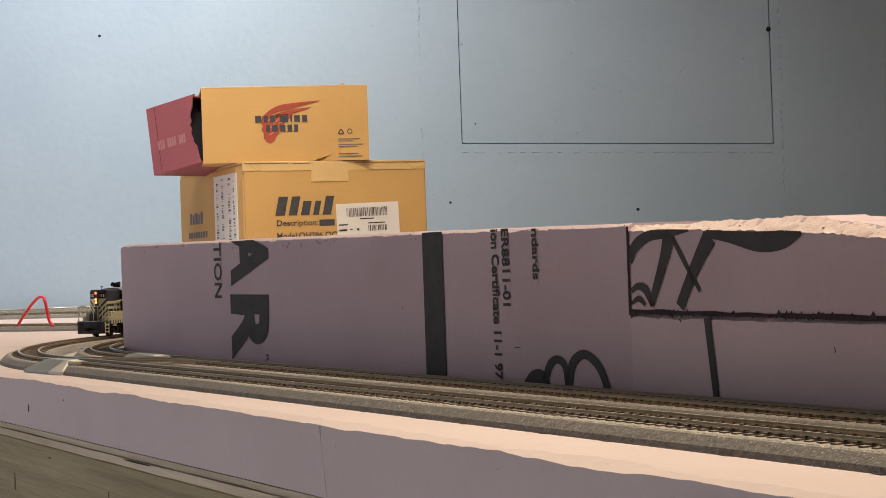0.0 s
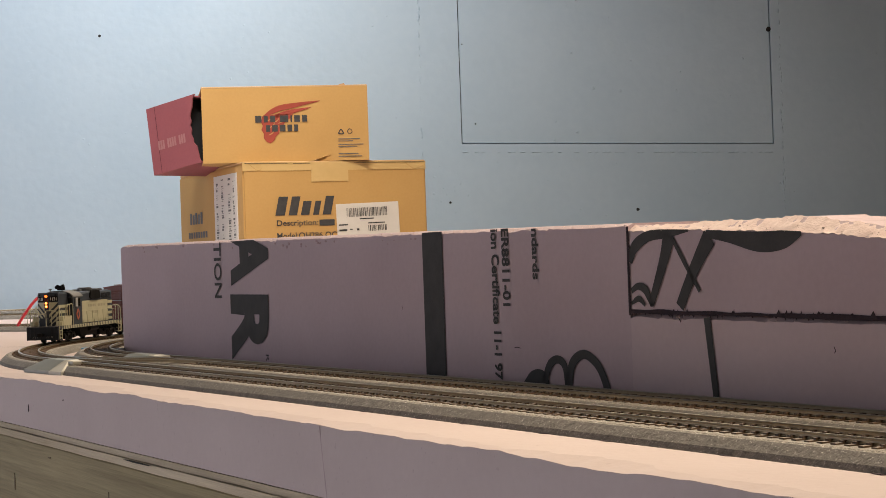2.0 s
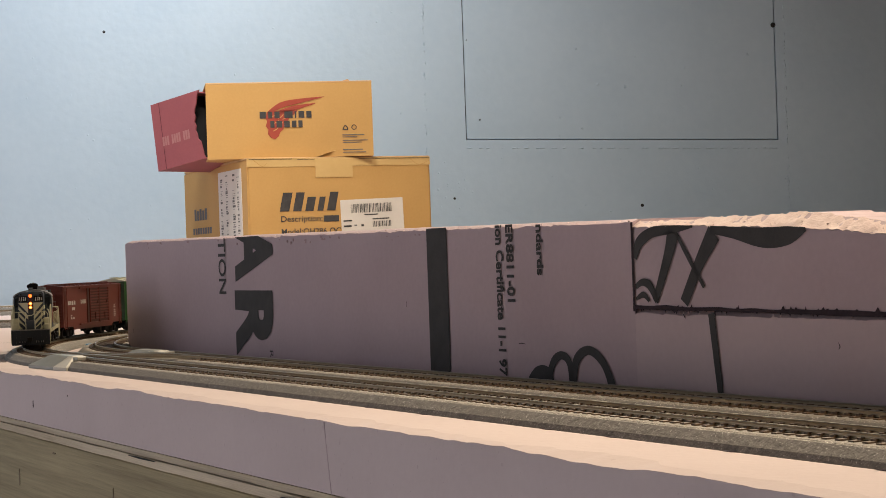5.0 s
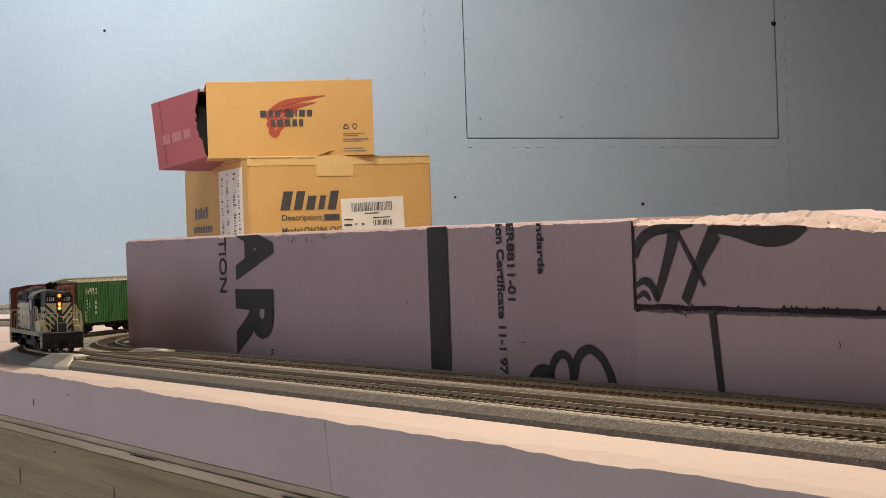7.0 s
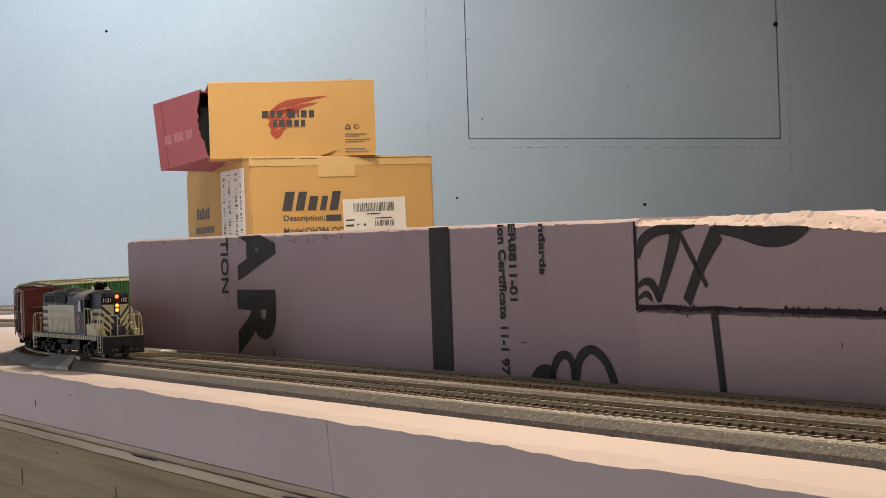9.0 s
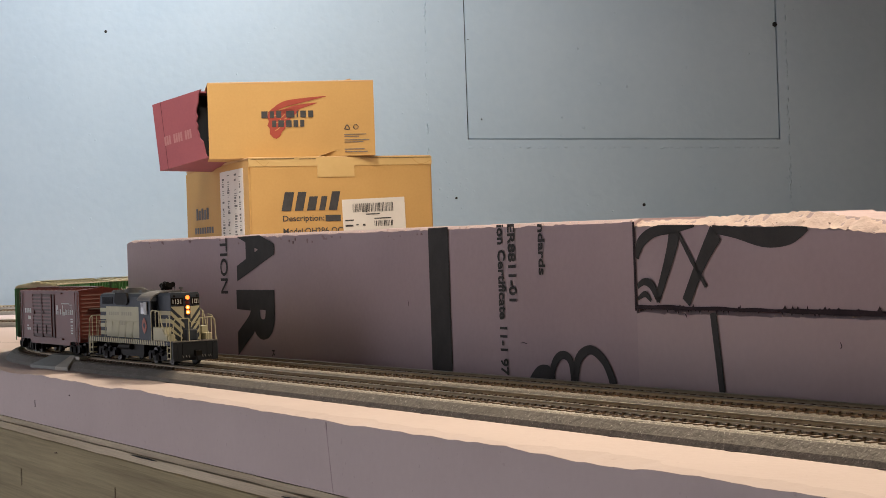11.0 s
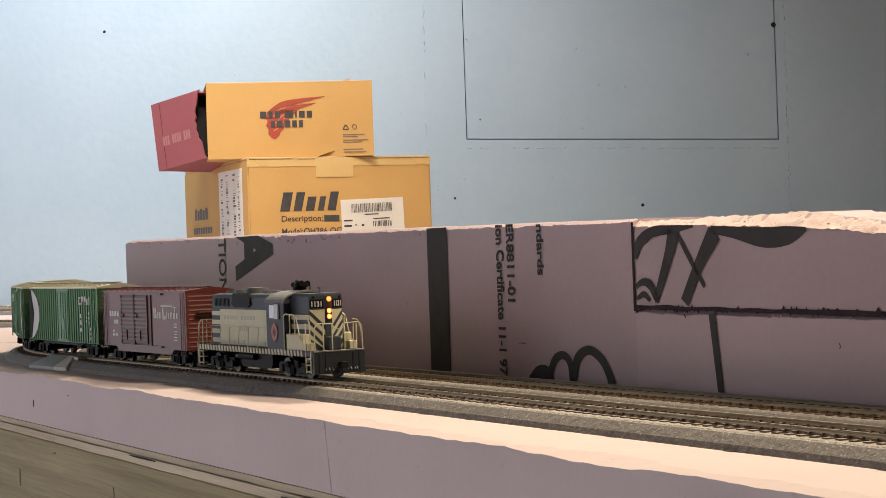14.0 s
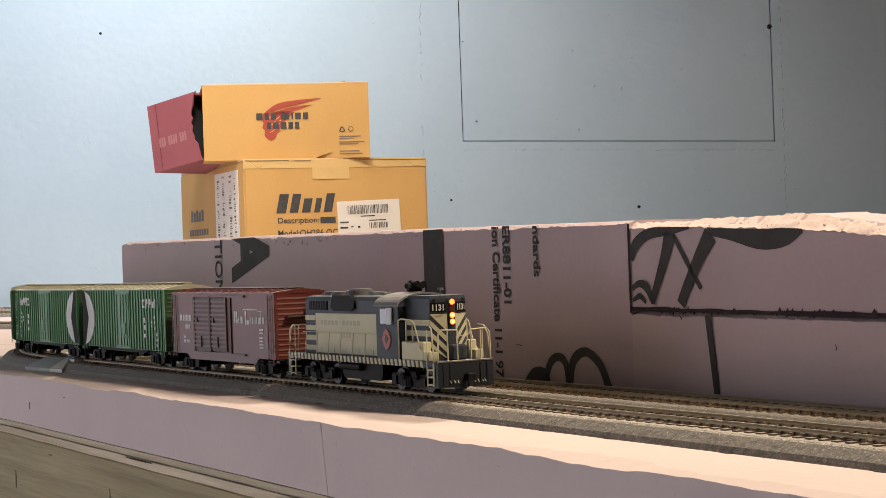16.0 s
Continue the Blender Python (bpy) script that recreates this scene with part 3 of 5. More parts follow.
    for q in ([(0.9090, 0.0465, 0.0005), (0.9105, 0.0450, 0.0009), (0.9110, 0.0440, 0.0003)], [(1.028, 0.035, 0.0003), (1.029, 0.033, 0.0006), (1.028, 0.032, 0.0003)]):
        part("scratch", stroke(q, lift), SEAM, lower, "small dark scratch in the foam")
    rng = random.Random(14)
    for k in range(26):
        x = rng.uniform(0.37, 0.62) if k < 18 else rng.uniform(0.02, 0.30)
        z = 0.1043 - 0.0084 * (x / 0.865) ** 1.2 - rng.uniform(0.002, 0.0075)
        r = rng.uniform(0.0006, 0.0019)
        part("chip", prism([(x + r * rng.uniform(0.6, 1.6) * math.cos(b * 1.05), z + r * rng.uniform(0.4, 0.9) * math.sin(b * 1.05)) for b in range(6)], (-0.0004, 0.001)), FOAM_CHIP, left, "small pinkish chip under the sawn edge")
    part("glue_seam", stroke([(0.8654 + 0.0146 * k, 0.0494 - 0.0027 * k / 27 + 0.0005 * noise.noise(Vector((k * 0.9, 2, 0))), 0.0022 + 0.0020 * noise.noise(Vector((k * 1.3, 8, 0)))) for k in range(28)], lift), SEAM, lower, "ragged dark purple seam")
    rng = random.Random(8)
    bm = bmesh.new()
    for k in range(110):
        x = 0.867 + 0.39 * rng.random()
        h = rng.uniform(0.001, 0.0032)
        w = rng.uniform(0.0006, 0.0022)
        bm.faces.new([bm.verts.new(p) for p in ((x - w, lift * 1.2, 0.0490), (x + w, lift * 1.2, 0.0490), (x + w * 0.2, lift * 1.2, 0.0490 - h if rng.random() < 0.6 else 0.0495 + h * 0.6))])
    tagged(part("glue_drips", bm, SEAM, lower), kind="stuff")
    part("end_seam", bars([(0.8642, 0.8663, 0.0472, 0.0944)], lift * 1.1), SEAM, left, "dark cut end of the strip")
    part("drawn_line", stroke([(0.9331, 0.0469, 0.0053), (0.9396, 0.0008, 0.0048)], lift), INK, lower)
    part("drawn_stroke", stroke([(0.8672, 0.0750, 0.0038), (0.8713, 0.0830, 0.0067), (0.8840, 0.0885, 0.0058), (0.9023, 0.0895, 0.0043), (0.9198, 0.0905, 0.0010)], lift), INK, upper)
    part("drawn_stroke", stroke([(0.9030, 0.0885, 0.0105), (0.8977, 0.0760, 0.0077), (0.8849, 0.0526, 0.0048)], lift), INK, upper)
    part("drawn_stroke", stroke([(0.9051, 0.0880, 0.0024), (0.9170, 0.0730, 0.0029), (0.9280, 0.0600, 0.0024)], lift), INK, upper)
    part("drawn_stroke", stroke([(0.9375, 0.0868, 0.0110), (0.9234, 0.0705, 0.0077), (0.9106, 0.0520, 0.0072)], lift), INK, upper)
    part("drawn_stroke", stroke([(0.9345, 0.0885, 0.0039), (0.9530, 0.0865, 0.0058), (0.9762, 0.0835, 0.0097), (0.9948, 0.0840, 0.0087), (1.0080, 0.0866, 0.0019)], lift), INK, upper)
    part("drawn_stroke", stroke([(0.8673, 0.0601, 0.0029), (0.8736, 0.0626, 0.0038), (0.8804, 0.0606, 0.0048), (0.8864, 0.0526, 0.0038)], lift), INK, upper)
    part("drawn_stroke", stroke([(0.8673, 0.0536, 0.0019), (0.8741, 0.0561, 0.0033), (0.8795, 0.0526, 0.0019)], lift), INK, upper)


foam_wall()


# ---- cardboard boxes ----
def carton():
    w, d, h = 0.374, 0.50, 0.279
    thing = root("carton", Matrix.Translation((-0.376, 3.42, 0)) @ Matrix.Rotation(radians(22), 4, "Z"), "large brown cardboard carton taped shut, standing on the table", "cardboard box")
    part("carton_body", solid(0, w, 0, d, 0, h - 0.004, bevel=0.003, segments=2), CARD, thing)
    part("flap", solid(0.001, w - 0.001, 0.001, d / 2 - 0.002, h - 0.0039, h, bevel=0.001), CARD_PALE, thing, "front top flap of the carton")
    part("flap", solid(0.001, w - 0.001, d / 2 + 0.002, d - 0.001, h - 0.0039, h, bevel=0.001), CARD_PALE, thing, "rear top flap of the carton")
    t = -0.0007
    part("tape", solid(0.0, w, t, 0.001, h - 0.018, h - 0.002), TAPE, thing, "shiny tape along the top edge")
    part("tape", solid(0.137, 0.212, t * 1.6, 0.001, h - 0.040, h - 0.010), TAPE, thing, "strip of tape hanging over the edge")
    bm = bmesh.new()
    rows = [[bm.verts.new((x + 0.006 * v, 0.004 + 0.05 * v, h + 0.0006 + z * (1 - 0.25 * v))) for v in (0, 0.5, 1)] for x, z in ((0.140, 0.0), (0.150, 0.003), (0.160, 0.0065), (0.169, 0.0095), (0.178, 0.0115), (0.184, 0.0105), (0.187, 0.0075))]
    for r, q in zip(rows, rows[1:]):
        for n in range(2):
            bm.faces.new((r[n], q[n], q[n + 1], r[n + 1]))
    curl = part("tape_curl", bm, TAPE, thing, "loose end of tape curling up from the lid", smooth=True)
    curl.modifiers.new("thickness", "SOLIDIFY").thickness = 0.0006
    # thin dark bars on the front paint the shade line below the flap
    for x0, x1, z in ((0.225, 0.372, -0.0035), (0.004, 0.09, -0.0030), (0.10, 0.135, -0.0038)):
        part("flap_shade", bars([(x0, x1, h + z - 0.0012, h + z)], t * 2), KNOT_AND_SHADE, thing, "dark bar painted for the shade under the flap")
    for x0, x1, x2 in ((0.012, 0.04, 0.03), (0.33, 0.372, 0.35)):
        part("tape_crease", stroke([(x0, h - 0.004, 0.0012), (x2, h - 0.017, 0.0008), (x1, h - 0.010, 0.0006)], t * 1.5), CARD, thing)
    # trade name as a plain dark block shape
    rows, x = [], 0.062
    for k, wd in enumerate((0.022, 0.020, 0.020, 0.015, 0.020)):
        rows.append((x, x + wd - 0.003, h - 0.104, h - 0.068 if k != 2 and k != 3 else h - 0.077))
        x += wd + 0.0045
    for row in rows:
        bm = bars([row], t)
        for v in bm.verts:
            v.co.x += (v.co.z - h + 0.104) * 0.22
        part("printed_block", bm, INK, thing, "bold dark brand block")
    at = Matrix.Rotation(radians(90), 4, "X")
    lettering("printed_word", "Description:", 0.083, 0.0145, INK, thing, Matrix.Translation((0.0645, t, h - 0.1275)) @ at, bold=0.012)
    part("printed_word_bar", bars([(0.150, 0.181, h - 0.1255, h - 0.1135)], t), INK, thing)
    lettering("printed_word", "Model:QH286 QCN", 0.132, 0.0140, INK, thing, Matrix.Translation((0.0645, t, h - 0.151)) @ at, bold=0.012)
    label = part("paper_label", solid(0.186, 0.315, -0.0012, 0.0005, h - 0.195, h - 0.083), PAPER, thing, "white shipping label with bar codes", at=Matrix.Translation((0.25, 0, h - 0.14)) @ Matrix.Rotation(radians(-1.5), 4, "Y") @ Matrix.Translation((-0.25, 0, 0.14 - h)))
    rng = random.Random(4)

    def code(x0, x1, z0, z1):
        out, x = [], x0
        while x < x1:
            wd = rng.choice((0.0007, 0.0012, 0.0018))
            out.append((x, x + wd, z0, z1))
            x += wd + rng.choice((0.0008, 0.0013, 0.002))
        return out
    tagged(part("bar_code", bars(code(0.207, 0.290, h - 0.109, h - 0.092) + code(0.250, 0.288, h - 0.138, h - 0.127), -0.0017), INK, label), kind="stuff")
    part("small_print", bars([(0.233, 0.262, h - 0.1145, h - 0.1125), (0.190, 0.208, h - 0.125, h - 0.1225), (0.250, 0.285, h - 0.1235, h - 0.1215), (0.190, 0.206, h - 0.136, h - 0.1325), (0.212, 0.217, h - 0.134, h - 0.132), (0.226, 0.231, h - 0.136, h - 0.132)], -0.0017), INK, label)
    # the end with its long label
    side = Matrix.Rotation(radians(-90), 4, "Z") @ Matrix.Translation((-d, 0, 0))
    lab = part("paper_label", solid(0.29, 0.46, -0.0012, 0.0005, h - 0.165, h - 0.018), PAPER, thing, "white label with rows of bar codes", at=side)
    rows = []
    for x0, x1 in ((0.305, 0.325), (0.345, 0.365), (0.395, 0.418), (0.430, 0.448)):
        z = h - 0.160
        while z < h - 0.024:
            wd = rng.choice((0.001, 0.002, 0.004))
            if rng.random() < 0.8:
                rows.append((x0 + rng.uniform(0, 0.004), x1 - rng.uniform(0, 0.008), z, z + wd))
            z += wd + rng.choice((0.001, 0.002, 0.003))
    tagged(part("bar_code", bars(rows, -0.0017), GHOST_INK, lab), kind="stuff")
    for k in range(5):
        part("printed_block", bars([(0.085 + 0.022 * k, 0.102 + 0.022 * k, h - 0.108, h - 0.084 - 0.004 * (k % 2))], t), GHOST_INK, thing, "dark brand block on the end").matrix_basis = side
    part("small_print", bars([(0.07 + 0.02 * k, 0.085 + 0.02 * k, h - 0.137, h - 0.124) for k in range(8)], t), GHOST_INK, thing).matrix_basis = side


GHOST_INK = material("grey_print", (0.15, 0.14, 0.13), None, 0.7, bump=0)
carton()


def shoe_box():
    w, d, z0, z1 = 0.321, 0.30, 0.0, 0.146
    thing = root("shoe_box", Matrix.Translation((-0.4535, 3.45, 0.2795)) @ Matrix.Rotation(radians(9.7), 4, "Z"), "brown cardboard shoe box lying on the carton", "shoe box")
    t = 0.003
    for name, dims in (("front_panel", (0, w, 0, t, z0, z1)), ("rear_panel", (0, w, d - t, d, z0, z1)), ("end_panel", (w - t, w, t, d - t, z0, z1)),
                       ("bottom_panel", (0, w - t, t, d - t, z0, z0 + t)), ("top_panel", (0, w - t, t, d - t, z1 - t - 0.001, z1 - 0.001))):
        part(name, solid(*dims), CARD, thing)
    part("fold", solid(0, w, -0.0003, 0.004, z1 - 0.0025, z1 + 0.0008, bevel=0.0006), CARD_PALE, thing, "pale folded top edge")
    part("lifted_corner", prism([(0.255, z1), (0.278, z1 + 0.006), (0.282, z1 + 0.001)], (0.02, 0.06)), CARD_PALE, thing, "lifted corner of the lid")
    y = -0.0008
    # wing-shaped trade mark: long feathers over a fan, plain shapes
    part("printed_wing", stroke([(0.116, 0.086, 0.004), (0.145, 0.102, 0.011), (0.185, 0.110, 0.008), (0.228, 0.1165, 0.001)], y), RED_INK, thing, "dark red wing-shaped print")
    part("printed_wing", stroke([(0.140, 0.088, 0.007), (0.170, 0.096, 0.009), (0.210, 0.104, 0.001)], y), RED_INK, thing)
    fan = [(0.116, 0.088), (0.113, 0.078), (0.116, 0.070), (0.113, 0.062), (0.118, 0.055), (0.117, 0.046), (0.123, 0.039), (0.130, 0.036), (0.137, 0.041), (0.141, 0.050), (0.147, 0.055), (0.149, 0.064), (0.156, 0.069), (0.159, 0.077), (0.168, 0.083), (0.176, 0.091), (0.150, 0.093)]
    part("printed_fan", prism(fan, (y, 0.001)), RED_INK, thing, "dark red fan of the wing-shaped print")
    for k, (x, z) in enumerate(((0.127, 0.052), (0.136, 0.062), (0.128, 0.066), (0.146, 0.074), (0.137, 0.076), (0.126, 0.080))):
        part("printed_gap", stroke([(x, z, 0.0012), (x + 0.006, z + 0.003, 0.0016), (x + 0.011, z + 0.008, 0.0008)], y * 1.2), CARD, thing)
    rows, x = [], 0.102
    for k, wd in enumerate((0.014, 0.010, 0.012, 0, 0.018, 0.005, 0.013, 0.012)):
        if wd:
            rows.append((x, x + wd - 0.002, 0.0765, 0.0895))
        x += wd + 0.0022 if wd else 0.005
    x = 0.122
    for wd in (0.010, 0.013, 0.013, 0.011, 0.010):
        rows.append((x, x + wd - 0.002, 0.0585, 0.0715))
        x += wd + 0.0018
    for row in rows:
        part("printed_block", bars([row], y * 1.5), INK, thing, "bold dark brand block")
    part("recycling_mark", stroke([(0.262, 0.052, 0.002), (0.267, 0.060, 0.002), (0.272, 0.052, 0.002), (0.262, 0.052, 0.002)], y), INK, thing)
    part("recycling_mark", stroke([(0.279, 0.056, 0.0012), (0.284, 0.061, 0.0012), (0.289, 0.056, 0.0012), (0.284, 0.051, 0.0012), (0.279, 0.056, 0.0012)], y), INK, thing)
    part("small_print", bars([(0.261, 0.304, 0.0408, 0.0424), (0.261, 0.290, 0.0368, 0.0383), (0.261, 0.310, 0.0300, 0.0316), (0.261, 0.298, 0.0260, 0.0275), (0.261, 0.300, 0.0120, 0.0138), (0.261, 0.306, 0.0070, 0.0086)], y), GHOST_INK, thing)


shoe_box()


def red_box():
    """Red shoe box pushed half into the brown one, torn open at its near end."""
    thing = root("red_shoe_box", RED_AT, "torn dark red shoe box lying on the brown carton", "shoe box")
    w, h = 0.142, 0.134
    bm = bmesh.new()
    n = 16
    rng = random.Random(6)
    front = [(0.0 + 0.020 * math.sin(k / n * 3.1) + rng.uniform(-0.004, 0.004), h * k / n) for k in range(n + 1)]
    outline = front + [(w, h), (w, 0.0)]
    for f0, f1 in ((0.0, -0.003),):
        lo = [bm.verts.new((a, f0, b)) for a, b in outline]
        hi = [bm.verts.new((a, f1, b)) for a, b in outline]
        for k in range(len(outline)):
            j = (k + 1) % len(outline)
            bm.faces.new((lo[k], lo[j], hi[j], hi[k]))
        bm.faces.new(lo)
        bm.faces.new(hi[::-1])
    part("side_panel", bm, CARD_RED, thing)
    for name, dims in (("top_panel", (0.012, w, -0.165, -0.003, h - 0.003, h)), ("bottom_panel", (0.006, w, -0.165, -0.003, 0, 0.003)), ("rear_panel", (0.01, w, -0.165, -0.162, 0.003, h - 0.003)),
                       ("end_panel", (w - 0.003, w, -0.162, -0.003, 0.003, h - 0.003))):
        part(name, solid(*dims), CARD_RED, thing)
    # black sheet across the torn end paints the shade inside
    part("inside_shade", solid(0.03, 0.032, -0.160, -0.0035, 0.004, h - 0.004), DARK, thing, "black sheet standing for the shade inside the box")
    part("fold_line", bars([(0.116, 0.1175, 0.0, h)], 0.0006), DARK_RED_INK, thing)
    part("printed_block", bars([(0.038 + 0.0068 * k, 0.0432 + 0.0068 * k, 0.046, 0.064) for k in range(12) if k not in (3, 8)], 0.0007), PINK_INK, thing, "faded pink brand blocks")


RED_AT = Matrix.Translation((-0.4600, 3.480, 0.285)) @ Matrix.Rotation(radians(140), 4, "Z") @ Matrix.Rotation(radians(7.5), 4, "Y")
DARK_RED_INK = material("dark_fold", (0.13, 0.02, 0.03), None, 0.7, bump=0)
red_box()


# ---- small things on the table ----
def ribbon_arch():
    thing = root("red_ribbon", Matrix.Translation((-0.587, 2.47, 0.0095)) @ Matrix.Rotation(radians(-38), 4, "Z"), "bent strip of glossy red plastic standing on a track", "ribbon")
    pts = [(0.0, 0.0), (0.014, 0.014), (0.030, 0.028), (0.042, 0.0365), (0.050, 0.0395), (0.057, 0.0380), (0.0605, 0.030), (0.0635, 0.016), (0.067, 0.006), (0.0745, -0.001)]
    bm = bmesh.new()
    rows = []
    for k, (x, z) in enumerate(pts):
        p, q = pts[max(k - 1, 0)], pts[min(k + 1, len(pts) - 1)]
        d = Vector((q[0] - p[0], q[1] - p[1])).normalized()
        w = 0.0018
        rows.append([bm.verts.new(c) for c in ((x - d.y * 0.0012, -w, z + d.x * 0.0012), (x + d.y * 0.0012, -w, z - d.x * 0.0012), (x + d.y * 0.0012, w, z - d.x * 0.0012), (x - d.y * 0.0012, w, z + d.x * 0.0012))])
    for r, q in zip(rows, rows[1:]):
        for i in range(4):
            bm.faces.new((r[i], r[(i + 1) % 4], q[(i + 1) % 4], q[i]))
    part("strip", bm, RIBBON, thing, smooth=True)


ribbon_arch()
clip = part("blue_strip", solid(-0.017, 0.017, -0.004, 0.004, 0, 0.003, bevel=0.0008), BLUE_BIT, None, at=Matrix.Translation((-0.376, 1.835, 0)) @ Matrix.Rotation(radians(8), 4, "Z"))
tagged(clip, "small blue plastic strip lying on the foam", "plastic strip")

# ---- tracks ----
outer_loop = track("outer_track", outer, -2.3, 1.25, (-0.05, 1.15), "outer track loop with dark grey plastic roadbed")
track("inner_track", inner, -1.9, 1.25, (-0.05, 1.0), "inner track loop with dark grey plastic roadbed beside the foam wall")


def far_line(p, q):
    p, q = Vector((*p, 0)), Vector((*q, 0))
    a = math.atan2(q.y - p.y, q.x - p.x)
    return (lambda s: (p + (q - p).normalized() * s, a)), (q - p).length


for p, q, text in (((-1.35, 2.99), (0.35, 1.98), "far track on the foam, partly hidden by the wall"), ((-1.3, 3.42), (0.6, 2.78), "second far track near the back of the table"), ((-1.5, 3.50), (0.7, 3.93), "rearmost track close to the blue wall")):
    way, length = far_line(p, q)
    track("far_track", way, 0, length, (9, 9), text)


def foot_patches():
    """Flat dark patches on the foam along the foot of the outer roadbed."""
    for s0, w in ((0.30, 0.004), (0.375, 0.003), (0.47, 0.004), (0.545, 0.003), (0.60, 0.004), (0.660, 0.004), (0.705, 0.003), (0.775, 0.004), (0.825, 0.004), (0.905, 0.004), (0.99, 0.004)):
        m = Matrix.Translation(START + ALONG * s0 - LEFT * 0.0256) @ Matrix.Rotation(HEAD, 4, "Z")
        part("foot_patch", prism([(-w, -0.0006), (-w * 0.5, -0.0019), (w * 0.6, -0.0021), (w, -0.0004), (w * 0.8, 0.001), (-w * 0.8, 0.001)], (0.0002, 0.0004), "z"), SEAM, outer_loop, "flat dark patch at the foot of the roadbed", at=m)


def crossover():
    thing = root("crossover", Matrix(), "crossover rails joining the two tracks between the switches", "track")

    def way(s):
        f = s / 0.22
        k = f * f * (3 - 2 * f)
        n = 0.0625 * k
        slope = 0.0625 * 6 * f * (1 - f) / 0.22
        return START + ALONG * (s - 0.03) + LEFT * n, HEAD + math.atan(slope)
    s_list = [0.22 * k / 24 for k in range(25)]
    part("roadbed", sweep(way, s_list, [(-0.018, 0.0), (0.018, 0.0), (0.0165, 0.0056), (-0.0165, 0.0056)]), ROADBED, thing)
    rails_for(thing, way, s_list)


crossover()
foot_patches()


def switch_machine(s, n, label):
    """Grey plastic housing beside a switch: a low lip, a long slope up to a ridge, and an end wedge coloured lighter as
    lit.
    """
    m = Matrix.Translation(START + ALONG * s + LEFT * n) @ Matrix.Rotation(HEAD + radians(3.5), 4, "Z")
    thing = root("switch_machine", m, label, "switch machine", "track switches")
    lip, top = 0.0026, 0.0108
    bm = bmesh.new()
    hexa(bm, [(0, 0, 0), (0.0545, 0, 0), (0.0545, 0.022, 0), (0, 0.022, 0), (0, 0, lip), (0.0545, 0, lip), (0.0545, 0.022, lip), (0, 0.022, lip)])
    hexa(bm, [(0, 0, lip), (0.0545, 0, lip), (0.0585, 0.022, lip), (0, 0.022, lip), (0.019, 0.0120, top), (0.0585, 0.0120, top), (0.0585, 0.022, top), (0.022, 0.022, top)])
    part("housing", bm, GREY_BOX, thing)
    bm = bmesh.new()
    hexa(bm, [(0.0547, 0, 0), (0.0790, 0.001, 0), (0.072, 0.022, 0), (0.0547, 0.022, 0), (0.0547, 0, lip), (0.0785, 0.001, lip), (0.071, 0.022, lip), (0.0547, 0.022, lip)])
    hexa(bm, [(0.0547, 0, lip), (0.0785, 0.001, lip), (0.070, 0.022, lip), (0.0588, 0.022, lip), (0.0588, 0.0120, top), (0.0640, 0.0135, top), (0.0640, 0.022, top), (0.0588, 0.022, top)])
    part("end_cap", bm, LIT_BOX, thing, "end facet of the housing, coloured lighter as lit")
    part("bright_tip", solid(0.066, 0.076, 0.012, 0.022, 0.0072, 0.0102, bevel=0.0005), LIT_BOX, thing, "small block coloured pale as the bright tip of the housing")


switch_machine(0.0108, -0.0335, "grey plastic switch machine beside the outer track")
switch_machine(0.008, 0.0395, "grey plastic switch machine between the two tracks")


# ---- rolling stock; millimetres, x forward, z from the rail heads ----
MM = 0.001


def mm(name, bm, mat, parent, label="", smooth=False, at=None):
    return part(name, bm, mat, parent, label, smooth=smooth, unit=MM, at=at)


def wheelset(truck, x, r):
    bm = bmesh.new()
    for s in (-1, 1):
        rod(bm, (0, s * 7.3, 0), (0, s * 9.9, 0), r, 20)
        rod(bm, (0, s * 7.0, 0), (0, s * 7.5, 0), r + 0.9, 20)
        for k in range(5):
            a = k * math.tau / 5
            rod(bm, (r * 0.6 * math.cos(a), s * 9.8, r * 0.6 * math.sin(a)), (r * 0.6 * math.cos(a), s * 10.15, r * 0.6 * math.sin(a)), r * 0.14, 5)
    rod(bm, (0, -10, 0), (0, 10, 0), 1.2, 8)
    w = mm("wheelset", bm, WHEEL, truck, "metal wheels on an axle")
    w.matrix_basis = Matrix.Translation((x * MM, 0, r * MM))
    wheels.append((w, x * MM, r * MM))
    return w


wheels = []
WHEEL = material("dark_wheel_metal", (0.05, 0.046, 0.043), (0.03, 0.028, 0.026), 0.5, metal=0.4, bump=0.05)


